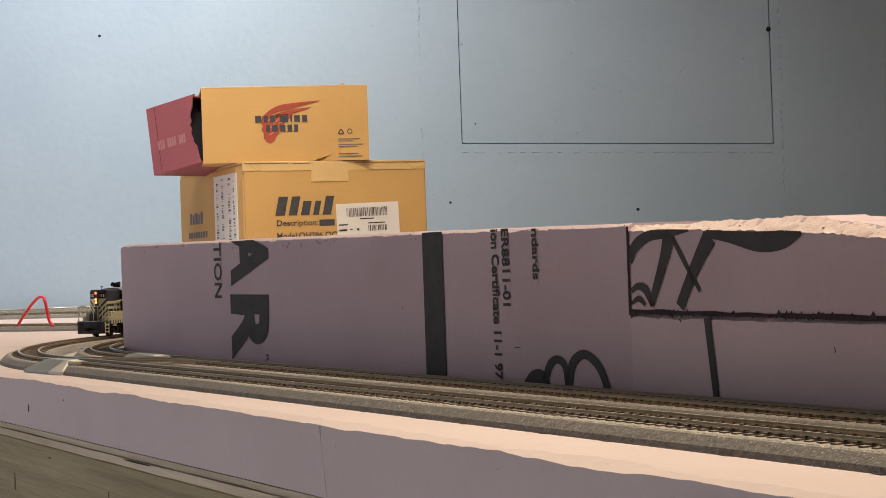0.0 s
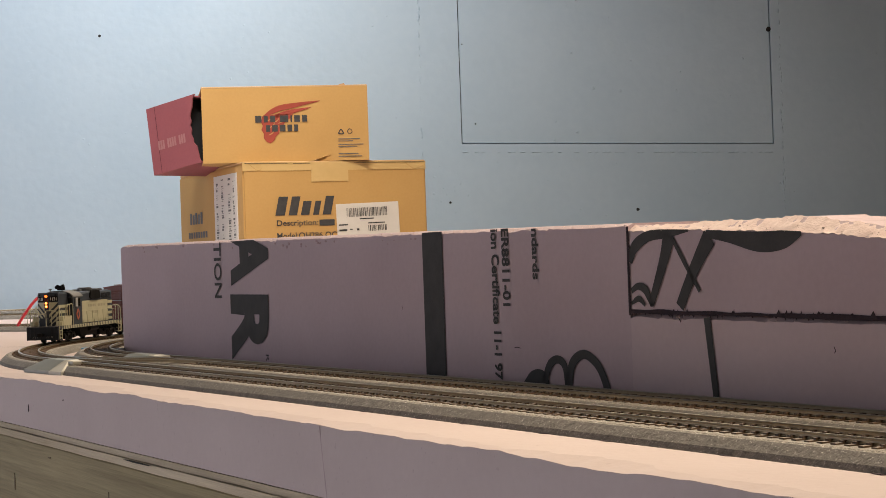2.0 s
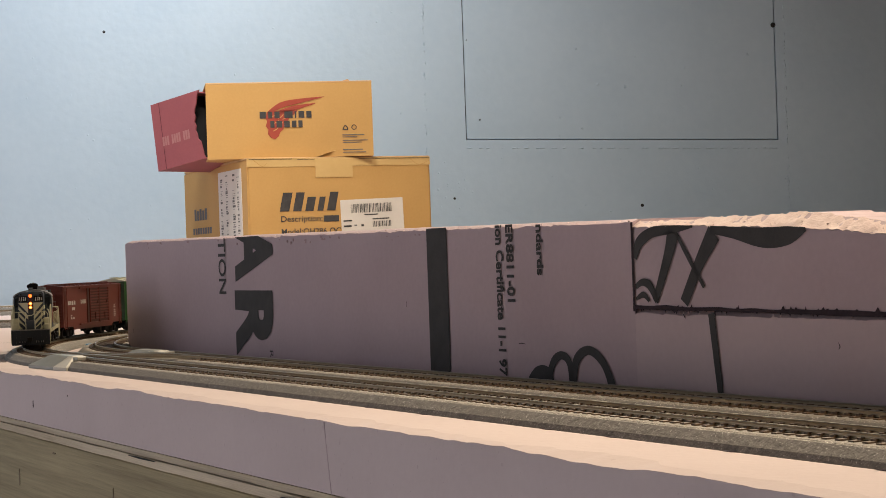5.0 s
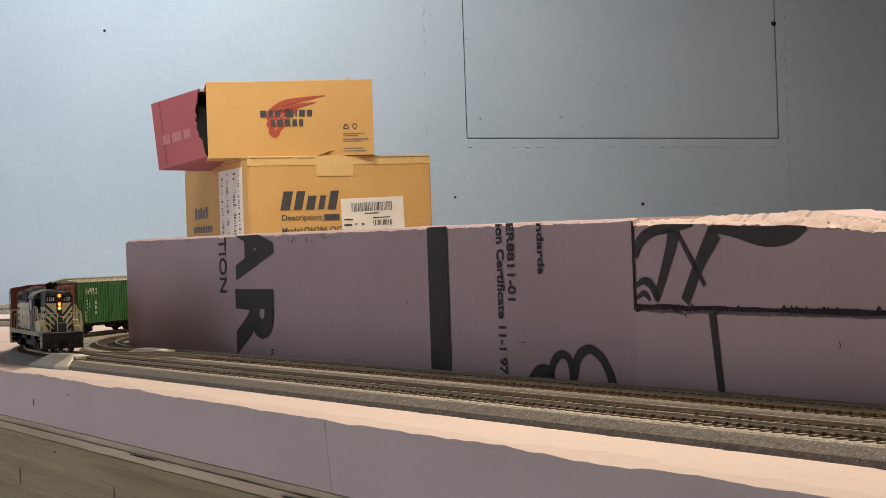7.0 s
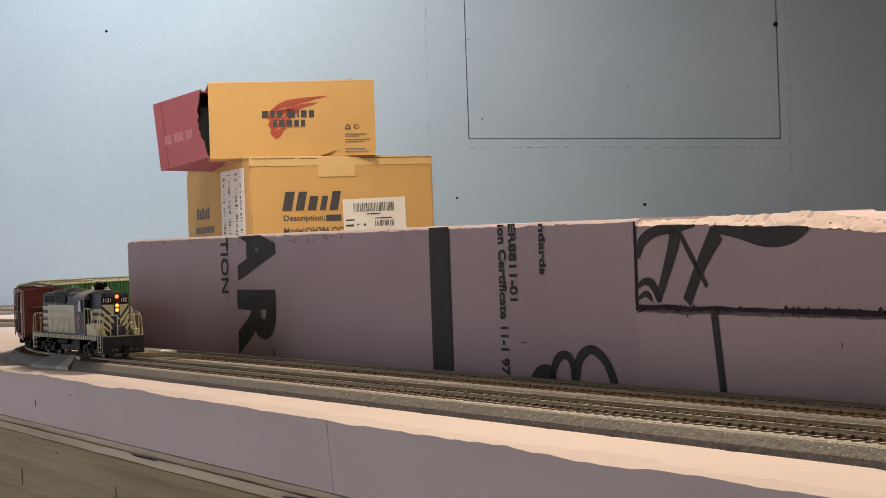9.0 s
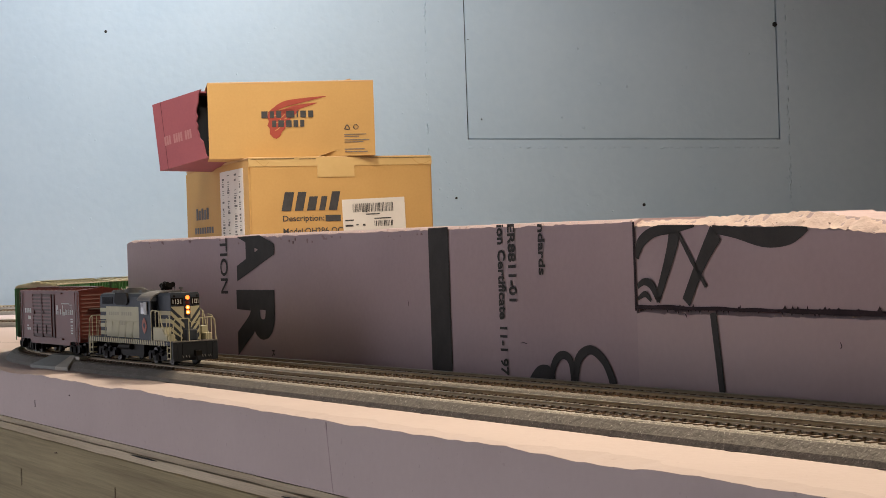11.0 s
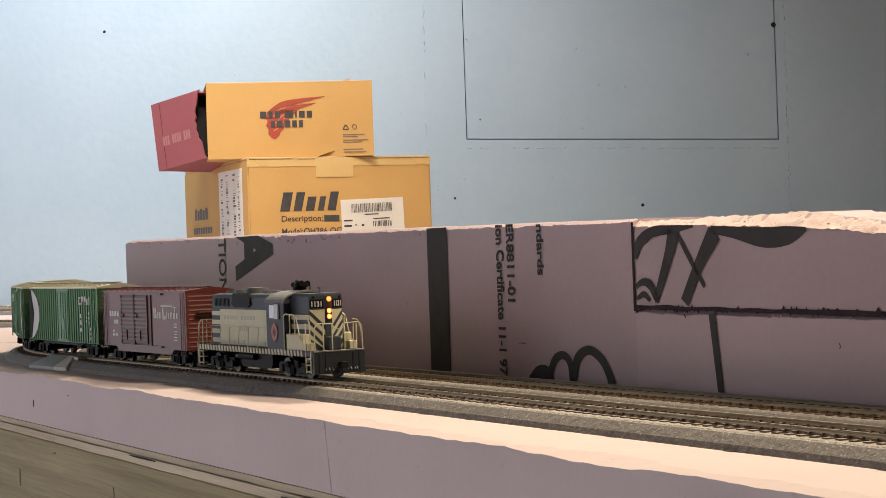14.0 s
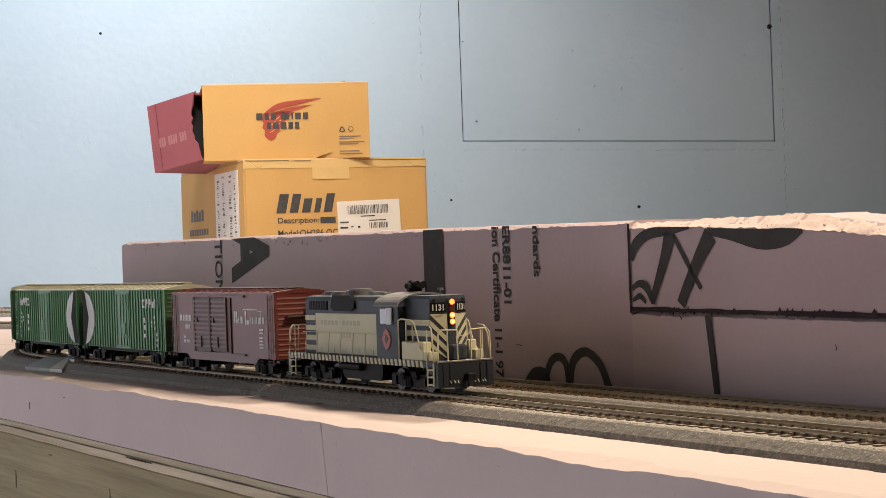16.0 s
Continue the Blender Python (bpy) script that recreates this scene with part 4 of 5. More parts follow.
def truck_of(thing, x, base, r, heavy):
    bm = bmesh.new()
    for s in (-1, 1):
        y0, y1 = (11.2, 13.6) if s > 0 else (-13.6, -11.2)
        h = base / 2
        top = prism([(-h - 4, r + 1.5), (-h - 3, r + 3.6), (-h * 0.35, r + 3.4), (0, r + 2.2), (h * 0.35, r + 3.4), (h + 3, r + 3.6), (h + 4, r + 1.5), (h + 2, r - 2.2), (h - 3, r - 1.5), (h * 0.5, r - 3.4), (-h * 0.5, r - 3.4), (-h + 3, r - 1.5), (-h - 2, r - 2.2)], (y0, y1))
        me = bpy.data.meshes.new("tmp")
        top.to_mesh(me)
        top.free()
        bm.from_mesh(me)
        bpy.data.meshes.remove(me)
        for q in (-h, h):
            box(bm, q - 2.4, q + 2.4, min(y0, y1) - 0.9, max(y0, y1) + 0.9, r - 2.4, r + 2.2)
        for q in (-2.2, 0, 2.2):
            rod(bm, (q, s * 14.1, r - 3), (q, s * 14.1, r + 2.4), 1.0, 8)
        if heavy:
            for q in (-h * 0.45, h * 0.45):
                box(bm, q - 2, q + 2, s * 13.9 - 1, s * 13.9 + 1, r + 0.5, r + 4)
                rod(bm, (q, s * 15, r + 2), (q + 5, s * 15, r + 2), 1.1, 8)
    box(bm, -3.5, 3.5, -11.5, 11.5, r - 2, r + 4.5)
    t = mm("truck", bm, BLACK, thing, "black truck with sideframes and springs")
    t.matrix_basis = Matrix.Translation((x * MM, 0, 0))
    for q in (-base / 2, base / 2):
        wheelset(t, q, r)
    return t


def coupler(thing, x):
    s = 1 if x > 0 else -1
    bm = bmesh.new()
    box(bm, min(x, x - s * 7), max(x, x - s * 7), -1.2, 1.2, 7.6, 9.6)
    box(bm, min(x - s, x + s * 2.6), max(x - s, x + s * 2.6), -2.4, 1.9, 6.8, 10.4)
    rod(bm, (x - s * 2, 0, 7), (x - s * 2, 0, 3.2), 0.35, 6)
    mm("coupler", bm, BLACK, thing, "dark metal knuckle coupler")


def locomotive():
    t = root("diesel_locomotive", Matrix(), "slate blue and cream model diesel locomotive with striped nose", "locomotive")
    mm("deck", solid(-89, 89, -16.8, 16.8, 13.6, 16.9, bevel=0.4), SLATE, t, "slate blue running board")
    for s, label in ((1, "front pilot plate with steps"), (-1, "rear pilot plate with steps")):
        bm = bmesh.new()
        x0, x1 = (86, 89.5) if s > 0 else (-89.5, -86)
        box(bm, x0, x1, -16.6, 16.6, 4.2, 16.4)
        box(bm, min(x0, x1 - 1), max(x0 + 1, x1), -16.6, 16.6, 3.4, 4.4)
        for y in (-13, -9, 9, 13):
            box(bm, x0 - 0.3, x1 + 0.5, y - 0.5, y + 0.5, 5.0, 15.6)
        mm("pilot", bm, DARKBLUE, t, label)
        mm("platform_edge", solid(*sorted((s * 89.0, s * 89.8)), -16.6, 16.6, 16.3, 17.2, bevel=0.15), STEEL, t, "pale strip along the edge of the end platform")
        for side in (-1, 1):
            bm = bmesh.new()
            for z in (4.6, 8.4, 12.2):
                a, b = sorted((side * 13.2, side * 17.0))
                box(bm, *sorted((s * 79, s * 85.8)), a, b, z, z + 0.7)
            a, b = sorted((side * 16.3, side * 17.0))
            box(bm, *sorted((s * 85, s * 86)), a, b, 4, 16)
            box(bm, *sorted((s * 78.6, s * 79.4)), a, b, 4, 16)
            mm("step_ladder", bm, CREAM, t, "cream corner steps")
        coupler(t, s * 94)
        bm = bmesh.new()
        for y in (-7, -5, 5, 7, 9.5, 11, -9.5):
            rod(bm, (s * 89.4, y, 7.0), (s * 90.8, y, 5.6), 0.28, 6)
        mm("hoses", bm, STEEL, t, "small pale air hoses")
    bm = prism([(-24, 4.2), (-26, 7), (-26, 13.4), (22, 13.4), (22, 7), (20, 4.2)], (-12.5, 12.5))
    mm("fuel_tank", bm, BLACK, t, "black fuel tank with rounded ends")
    bm = bmesh.new()
    for s in (-1, 1):
        rod(bm, (-24, s * 13.8, 11), (0, s * 13.8, 11), 2.1, 12)
    mm("air_reservoir", bm, BLACK, t)
    # sill with short slanting stripes
    for side in (-1, 1):
        bm = bmesh.new()
        y0, y1 = sorted((side * 16.75, side * 17.05))
        x = -84
        while x < 76:
            hexa(bm, [(x, y0, 13.6), (x + 2.5, y0, 13.6), (x + 2.5, y1, 13.6), (x, y1, 13.6), (x - 0.9, y0, 17.0), (x + 1.6, y0, 17.0), (x + 1.6, y1, 17.0), (x - 0.9, y1, 17.0)])
            x += 4.6
        mm("sill_stripes", bm, CREAM, t, "row of cream warning stripes on the sill")
    # long hood
    bm = prism([(-10.9, 16.9), (-10.9, 47.6), (-9.4, 49.6), (-6, 50.3), (6, 50.3), (9.4, 49.6), (10.9, 47.6), (10.9, 16.9)], (-75.5, 24), "x")
    hood = mm("long_hood", bm, SLATE, t, "long engine hood, slate blue with cream sides")
    for side in (-1, 1):
        y0, y1 = sorted((side * 10.8, side * 11.2))
        mm("side_panel", solid(-62, 23.5, y0, y1, 17.4, 40.2, bevel=0.15), CREAM, hood, "cream side panel of the hood")
        bm = bmesh.new()
        for z in (18.6, 24.4, 30.2, 36.0):
            box(bm, -75.6, -62.2, y0, y1, z, z + 2.9)
        mm("hood_stripe", bm, CREAM, hood, "cream stripes near the hood end")
        y2, y3 = sorted((side * 11.15, side * 11.45))
        bm = bmesh.new()
        for k in range(5):
            box(bm, -57 + 16 * k, -54.6 + 16 * k, y2, y3 + 0.2 * (side > 0), 18, 20.5)
        mm("door_seams", bm, CREAM, hood, "thin raised door seams")
        mm("grille", solid(-70, -46, y0, y1, 42, 47.2), BLACK, hood, "black radiator grille")
        bm = bmesh.new()
        for k in range(11):
            box(bm, -69.5 + k * 2.2, -68.9 + k * 2.2, y2 - 0.1, y3 - 0.1, 42.2, 47)
        mm("grille_bars", bm, SLATE, hood)
        b = prism([(-40, 43.4), (-38.5, 47.8), (-37, 50.6), (-14, 50.6), (-12, 47.8), (-10.5, 43.4), (-15, 41.6), (-35, 41.6)], sorted((side * 10.7, side * 12.3)))
        mm("blister", b, BLACK, hood, "dark dynamic brake grille")
        words = [(-55 + k * 4.6, -51.6 + k * 4.6, 33.6, 36.2) for k in range(11) if k not in (5,)]
        bm = bars([(a * 1.0, b, z0, z1) for a, b, z0, z1 in words] + [(-30 + 3.4 * k, -27.6 + 3.4 * k, 26.5, 29.6) for k in range(4)], side * 11.3)
        mm("faint_lettering", bm, GHOST, hood, "faint grey lettering too small to read")
    bm = bmesh.new()
    for x in (-62, -50):
        rod(bm, (x, 0, 50), (x, 0, 51.6), 5.6, 20)
        rod(bm, (x, 0, 51.6), (x, 0, 52.2), 4.6, 20)
    rod(bm, (-26, 0, 50), (-26, 0, 53.0), 8.2, 24)
    rod(bm, (-26, 0, 53.0), (-26, 0, 53.8), 6.6, 24)
    box(bm, -8, -2, -4, 4, 50, 52.2)
    box(bm, 4, 9, -3, 3, 50, 51.8)
    mm("roof_fan", bm, ROOF_GREY, hood, "pale grey roof fans and stacks", smooth=False)
    # cab
    bm = prism([(-16.6, 16.9), (-16.6, 45.8), (-14, 47.8), (14, 47.8), (16.6, 45.8), (16.6, 16.9)], (24, 48), "x")
    cab = mm("cab", bm, SLATE, t, "slate blue cab with side windows")
    arc = [(17.4 * math.sin(radians(a)), 45.6 + 7.2 * (math.cos(radians(a * 0.98)) - 0.12)) for a in range(-84, 85, 12)]
    arc += [(x * 0.97, z - 0.9) for x, z in arc[::-1]]
    mm("cab_roof", prism(arc, (22.6, 49.4), "x"), ROOF_GREY, cab, "arched grey cab roof", smooth=False)
    for side in (-1, 1):
        y0, y1 = sorted((side * 16.5, side * 16.95))
        mm("side_window", solid(29, 43.5, y0, y1, 35.4, 43.8, bevel=0.2), GLASS, cab, "dark side window")
        y2, y3 = sorted((side * 16.9, side * 17.9))
        mm("sun_shade", solid(37.5, 43.5, y2, y3, 35.2, 44.2, bevel=0.25), WINDOW_PALE, cab, "pale raised shade beside the window")
        y2, y3 = sorted((side * 16.9, side * 17.1))
        b = prism([(36, 21.4), (39.2, 23.6), (41.0, 27.3), (39.2, 31.0), (36, 33.2), (32.8, 31.0), (31.0, 27.3), (32.8, 23.6)], (y2, y3))
        e = mm("emblem", b, EMBLEM, cab, "orange-red diamond emblem")
        y2, y3 = sorted((side * 17.08, side * 17.25))
        mm("emblem_centre", prism([(36, 24.6), (38, 27.3), (36, 30), (34, 27.3)], (y2, y3)), SLATE, e)
        y2, y3 = sorted((side * 11.6, side * 15.6))
        mm("front_window", solid(47.8, 48.3, y2, y3, 36.5, 44.6), GLASS, cab, "dark front cab window")
        mm("rear_window", solid(23.7, 24.2, y2, y3, 37.5, 44.0), GLASS, cab)
    # short hood; its end is two slightly angled faces either side of a centre strip
    bm = bmesh.new()
    ol = [(48, -10.9), (72.8, -10.9), (76.2, -2.4), (76.2, 2.4), (72.8, 10.9), (48, 10.9)]
    lo, mid, hi = ([bm.verts.new((48 + (x - 48) * (1 if k == 1 else 0.985), y * k, z)) for x, y in ol] for z, k in ((16.9, 1), (48.6, 1), (50.3, 0.92)))
    for a, b in ((lo, mid), (mid, hi)):
        for k in range(6):
            bm.faces.new((a[k], a[(k + 1) % 6], b[(k + 1) % 6], b[k]))
    bm.faces.new(lo[::-1])
    bm.faces.new(hi)
    nose = mm("short_hood", bm, SLATE, t, "short hood with cream chevron stripes")

    def on_face(side, q, z, lift=0.22):
        return (76.2 - (q - 2.4) * 0.4 + lift, side * q, max(z, 17.0))

    for side in (-1, 1):
        y0, y1 = sorted((side * 10.8, side * 11.15))
        for z in (18.0, 23.6, 29.2, 34.8):
            mm("nose_stripe", solid(48.3, 72.7, y0, y1, z, z + 3.0), CREAM, nose, "cream side stripe")
            # slanting stripe of the end face, low at the centre
            q = [(10.85, z), (2.4, z - 9.4), (2.4, z - 6.2), (10.85, z + 3.0)]
            if z - 6.2 < 17.0:
                r = 10.85 - (z - 17.0) / 9.4 * 8.45
                r2 = 10.85 - (z + 3.0 - 17.0) / 9.2 * 8.45
                q = [(10.85, z), (max(r, 2.4), 17.0), (max(r2, 2.4), max(17.0, z - 6.2)), (10.85, z + 3.0)]
            bm = bmesh.new()
            bm.faces.new([bm.verts.new(on_face(side, a, b)) for a, b in q])
            mm("nose_stripe", bm, CREAM, nose)
        bm = bmesh.new()
        bm.faces.new([bm.verts.new(on_face(side, a, b)) for a, b in ((10.85, 40.6), (2.4, 31.4), (2.4, 40.8), (10.6, 40.8))])
        mm("nose_panel", bm, CREAM, nose, "cream panel of the nose")
        turn = Matrix.Rotation(radians(90 + side * 21.8), 4, "Z") @ Matrix.Rotation(radians(90), 4, "X")
        board = mm("number_board", solid(-4.1, 4.1, 41.7, 46.8, -0.1, 0.35, bevel=0.1), BLACK, nose, "black number board")
        x, y, _ = on_face(side, 6.7, 20, 0.05)
        board.matrix_basis = Matrix.Translation((x * MM, y * MM, 0)) @ turn
        lettering("road_number", "1131", 6.0 * MM, 3.3 * MM, NUMBER, board, Matrix.Translation((-3.0 * MM, 42.5 * MM, 0.45 * MM)), bold=0.03)
        x, y, _ = on_face(side, 8.6, 20)
        b = bmesh.new()
        rod(b, (x - 0.3, y, 48.0), (x + 0.6, y, 48.0), 0.8, 8)
        mm("marker_lamp", b, GLASS, nose, "small marker lamp")
        mm("grab_iron", pipe([(x + 0.2, side * 4.2, 41.2), (x + 2.0, side * 4.2, 41.2), (x + 1.2, side * 7.2, 41.2), (x - 0.3, side * 7.2, 41.2)], 0.2, 5), BLACK, nose)
        mm("battery_box", solid(51, 74, *sorted((side * 11.2, side * 16.2)), 16.9, 26.5, bevel=0.4), CREAM, t, "cream box on the running board")
        mm("box_step", solid(74.2, 81, *sorted((side * 11.2, side * 16.2)), 16.9, 21.6, bevel=0.3), CREAM, t)
    mm("nose_strip", solid(76.2, 76.6, -2.1, 2.1, 17, 49), SLATE, nose)
    hl = [("headlight", 46.9), ("headlight", 40.0), ("headlight", 36.6)]
    for name, z in hl:
        b = bmesh.new()
        rod(b, (76.5, 0, z), (77.5, 0, z), 1.75, 16)
        ring = mm("headlight", b, SLATE, nose, "headlight housing")
        b = bmesh.new()
        rod(b, (77.45, 0, z), (77.9, 0, z), 1.45, 16)
        mm("lens", b, LAMP, ring, "glowing warm orange headlight lens")
        if z > 45:
            continue
        b = bmesh.new()
        rod(b, (77.8, 0, z), (78.2, 0, z), 0.55, 12, 0.4)
        mm("bulb", b, BULB, ring, "bright core of the headlight")
    b = bmesh.new()
    rod(b, (76.5, 0, 43.4), (77.3, 0, 43.4), 1.5, 12)
    mm("unlit_headlight", b, EMBLEM_DARK, nose, "unlit dark red lamp")
    b = bmesh.new()
    rod(b, (66, 0, 50), (66, 0, 53.0), 0.5, 8)
    rod(b, (66, 0, 53.0), (66, 0, 54.2), 1.6, 10)
    mm("antenna", b, ROOF_GREY, nose, "small grey antenna")
    # walkway gear between nose and pilot
    mm("brake_cylinder", solid(79, 85, -5, 4, 16.9, 25, bevel=0.8), SLATE, t, "slate blue box on the front platform")
    mm("rear_drop_step", solid(-88, -80, -4, 4, 16.9, 18.2, bevel=0.2), BLACK, t)
    b = bmesh.new()
    for y, dx, z in ((-3.2, 4.5, 55.2), (-1.3, 5.8, 56.2), (1.3, 5.8, 55.4), (3.2, 4.5, 56.0), (0.4, -4.5, 56.6), (-2.2, -3.8, 55.4)):
        rod(b, (38, y, z), (38 + dx, y, z), 0.7, 8, 1.9)
    box(b, 36.8, 39.2, -4, 4, 52.2, 55.6)
    mm("horn", b, BLACK, cab, "black multi-trumpet horn")
    b = bmesh.new()
    rod(b, (44, 4, 52), (44, 4, 57), 0.3, 6)
    mm("whip_aerial", b, BLACK, cab)
    # railings
    r = 0.4
    for side in (-1, 1):
        y = side * 16.4
        rails = [[(48.6, y, 17), (48.6, y, 37.6), (52, y, 38.4), (62, y, 37.8), (66, y, 36), (71, y, 24), (74.6, y, 21.5)],
                 [(57, y, 26), (57, y, 37.8)], [(64, y, 26), (64, y, 37)]]
        for q in rails:
            mm("handrail", pipe(q, r), CREAM, t, "thin cream handrail")
        for s in (1, -1):
            x = s * 86.5
            mm("handrail", pipe([(s * 86.4, side * 17.0, 5), (s * 86.4, side * 17.0, 17), (s * 84.5, side * 16.6, 30), (s * 82.5, side * 15.8, 34), (s * 78.5, side * 14.5, 34.6)] if s > 0 else
                                 [(x, side * 17.0, 5), (x, side * 17.0, 18), (s * 84.5, side * 16.6, 31), (s * 81, side * 16, 33.2), (s * 75.6, side * 11.5, 33.4)], r), CREAM, t)
            mm("handrail", pipe([(s * 79, side * 16.6, 5), (s * 79, side * 16.6, 33)], r), CREAM, t)
            mm("handrail", pipe([(s * 88.6, side * 15.6, 17), (s * 88.6, side * 15.4, 30.5), (s * 88.6, side * 13.5, 33), (s * 88.6, side * 4, 32.6), (s * 88.6, side * 3.0, 30.4)], r), CREAM, t)
            for yy in (4.0, 9.8):
                mm("handrail", pipe([(s * 88.6, side * yy, 17), (s * 88.6, side * yy, 32.6)], r * 0.9), CREAM, t)
        for x in (-66, -51, -36, -21, -6, 9):
            mm("stanchion", pipe([(x, side * 16.5, 17), (x + 0.4, side * 15.6, 29.6)], 0.24, 5), CREAM, t, "thin cream railing post")
        mm("handrail", pipe([(-70, side * 15.5, 29.6), (20, side * 15.5, 29.6)], 0.16, 4), CREAM, t)
    sag = [(88.6, -3.0 + 0.6 * k, 29.4 + 0.11 * (k - 5) ** 2 * 0.4) for k in range(11)]
    mm("chain", pipe(sag, 0.28, 5), CREAM, t, "sagging safety chain")
    trucks = [truck_of(t, x, 31.5, 5.8, True) for x in (54, -54)]
    return t, 0.054, trucks


EMBLEM_DARK = material("dark_red_lens", (0.12, 0.02, 0.015), None, 0.3, bump=0)
DARKBLUE = material("dark_pilot_paint", (0.026, 0.031, 0.038), (0.017, 0.020, 0.026), 0.45, shine=0.25, scale=100, fine=900, bump=0.05)


def boxcar(name, label, length, paint, roof_mat, end_mat, eave, peak, group):
    t = root(name, Matrix(), label, "boxcar", group)
    h = length / 2
    body = mm("body", solid(-h, h, -17.2, 17.2, 11.5, eave, bevel=0.3), paint, t, "")
    mm("underframe", solid(-h + 4, h - 4, -7, 7, 8.0, 11.6), BLACK, t, "black underframe")
    bm = bmesh.new()
    for side in (-1, 1):
        y0, y1 = sorted((side * 14.5, side * 16.8))
        hexa(bm, [(-h * 0.52, y0, 9.6), (h * 0.52, y0, 9.6), (h * 0.52, y1, 9.6), (-h * 0.52, y1, 9.6), (-h * 0.60, y0, 11.7), (h * 0.60, y0, 11.7), (h * 0.60, y1, 11.7), (-h * 0.60, y1, 11.7)])
    rod(bm, (-14, 8, 7.5), (4, 8, 7.5), 2.6, 10)
    box(bm, 10, 20, -9, -4, 6, 11.6)
    mm("brake_gear", bm, BLACK, t, "black side sills and brake gear")
    if paint is OXIDE:
        for side in (-1, 1):
            y0, y1 = sorted((side * 16.4, side * 17.15))
            mm("side_sill", prism([(-h * 0.70, 11.8), (-h * 0.64, 8.2), (h * 0.64, 8.2), (h * 0.70, 11.8)], (y0, y1)), paint, t, "deep brown-red side sill")
    # roof with cross ribs and a running board
    bm = prism([(-17.8, eave - 0.4), (-17.8, eave + 0.5), (0, peak), (17.8, eave + 0.5), (17.8, eave - 0.4)], (-h - 0.4, h + 0.4), "x")
    roof = mm("roof", bm, roof_mat, t, "shallow pitched metal roof")
    bm = bmesh.new()
    k = -h + 4
    while k < h:
        for side in (-1, 1):
            a, b = (0, peak + 0.1), (side * 17.6, eave + 0.6)
            v = [(k - 0.5, a[0], a[1]), (k + 0.5, a[0], a[1]), (k + 0.5, b[0], b[1]), (k - 0.5, b[0], b[1])]
            v2 = [(x, y, z + 0.55) for x, y, z in v]
            hexa(bm, v + v2 if side < 0 else v[::-1] + v2[::-1])
        k += length / 14
    mm("roof_ribs", bm, roof_mat, roof)
    bm = bmesh.new()
    for k in range(3):
        box(bm, -h + 1, h - 1, -3.6 + k * 2.5, -1.4 + k * 2.5, peak + 0.4, peak + 0.8)
    mm("running_board", bm, roof_mat, roof, "plank running board on the roof")
    for s in (-1, 1):
        x = s * h
        bm = bmesh.new()
        z = 14
        while z < eave - 2:
            y = 15.2
            rod(bm, (x - s * 1.0, -y, z), (x - s * 1.0, y, z), 1.4, 10)
            z += 3.1
        mm("end_ribs", bm, end_mat, t, "corrugated car end")
        # thin plate over the end; on green cars its darker paint is the shade
        mm("end_panel", solid(*sorted((x - s * 0.1, x + s * 0.12)), -16.9, 16.9, 11.8, eave - 0.5), end_mat, t)
        coupler(t, s * (h + 5.5))
        for side in (-1, 1):
            bm = bmesh.new()
            ya = side * 17.2
            for xx in (x - s * 1.2, x - s * 8):
                rod(bm, (xx, ya + side * 0.9, 9), (xx, ya + side * 0.9, eave - 1), 0.35, 5)
            for k in range(7):
                zz = 10.5 + k * (eave - 14) / 6
                rod(bm, (x - s * 1.2, ya + side * 0.9, zz), (x - s * 8, ya + side * 0.9, zz), 0.3, 5)
            for xx in (x - s * 1.2, x - s * 8):
                rod(bm, (xx, ya - side * 0.3, 20), (xx, ya + side * 1.0, 20), 0.3, 5)
            mm("ladder", bm, end_mat if paint is OXIDE else paint, t, "thin side ladder")
        if s > 0:
            bm = bmesh.new()
            rod(bm, (x + 1.0, 7, eave - 9), (x + 3.0, 7, eave - 9), 0.5, 6)
            rod(bm, (x + 2.6, 7, eave - 9), (x + 3.2, 7, eave - 9), 3.2, 14)
            box(bm, x + 0.5, x + 2.4, 4.5, 9.5, eave - 19, eave - 14)
            mm("brake_wheel", bm, end_mat, t, "hand brake wheel on the car end")
            bm = bmesh.new()
            box(bm, x + 0.6, x + 4, -10, 10, eave - 14.5, eave - 13.9)
            mm("brake_platform", bm, STEEL, t, "pale metal brake platform")
    trucks = [truck_of(t, q, 21.5, 5.2, False) for q in (h - 24, -(h - 24))]
    return t, (h - 24) * MM, trucks


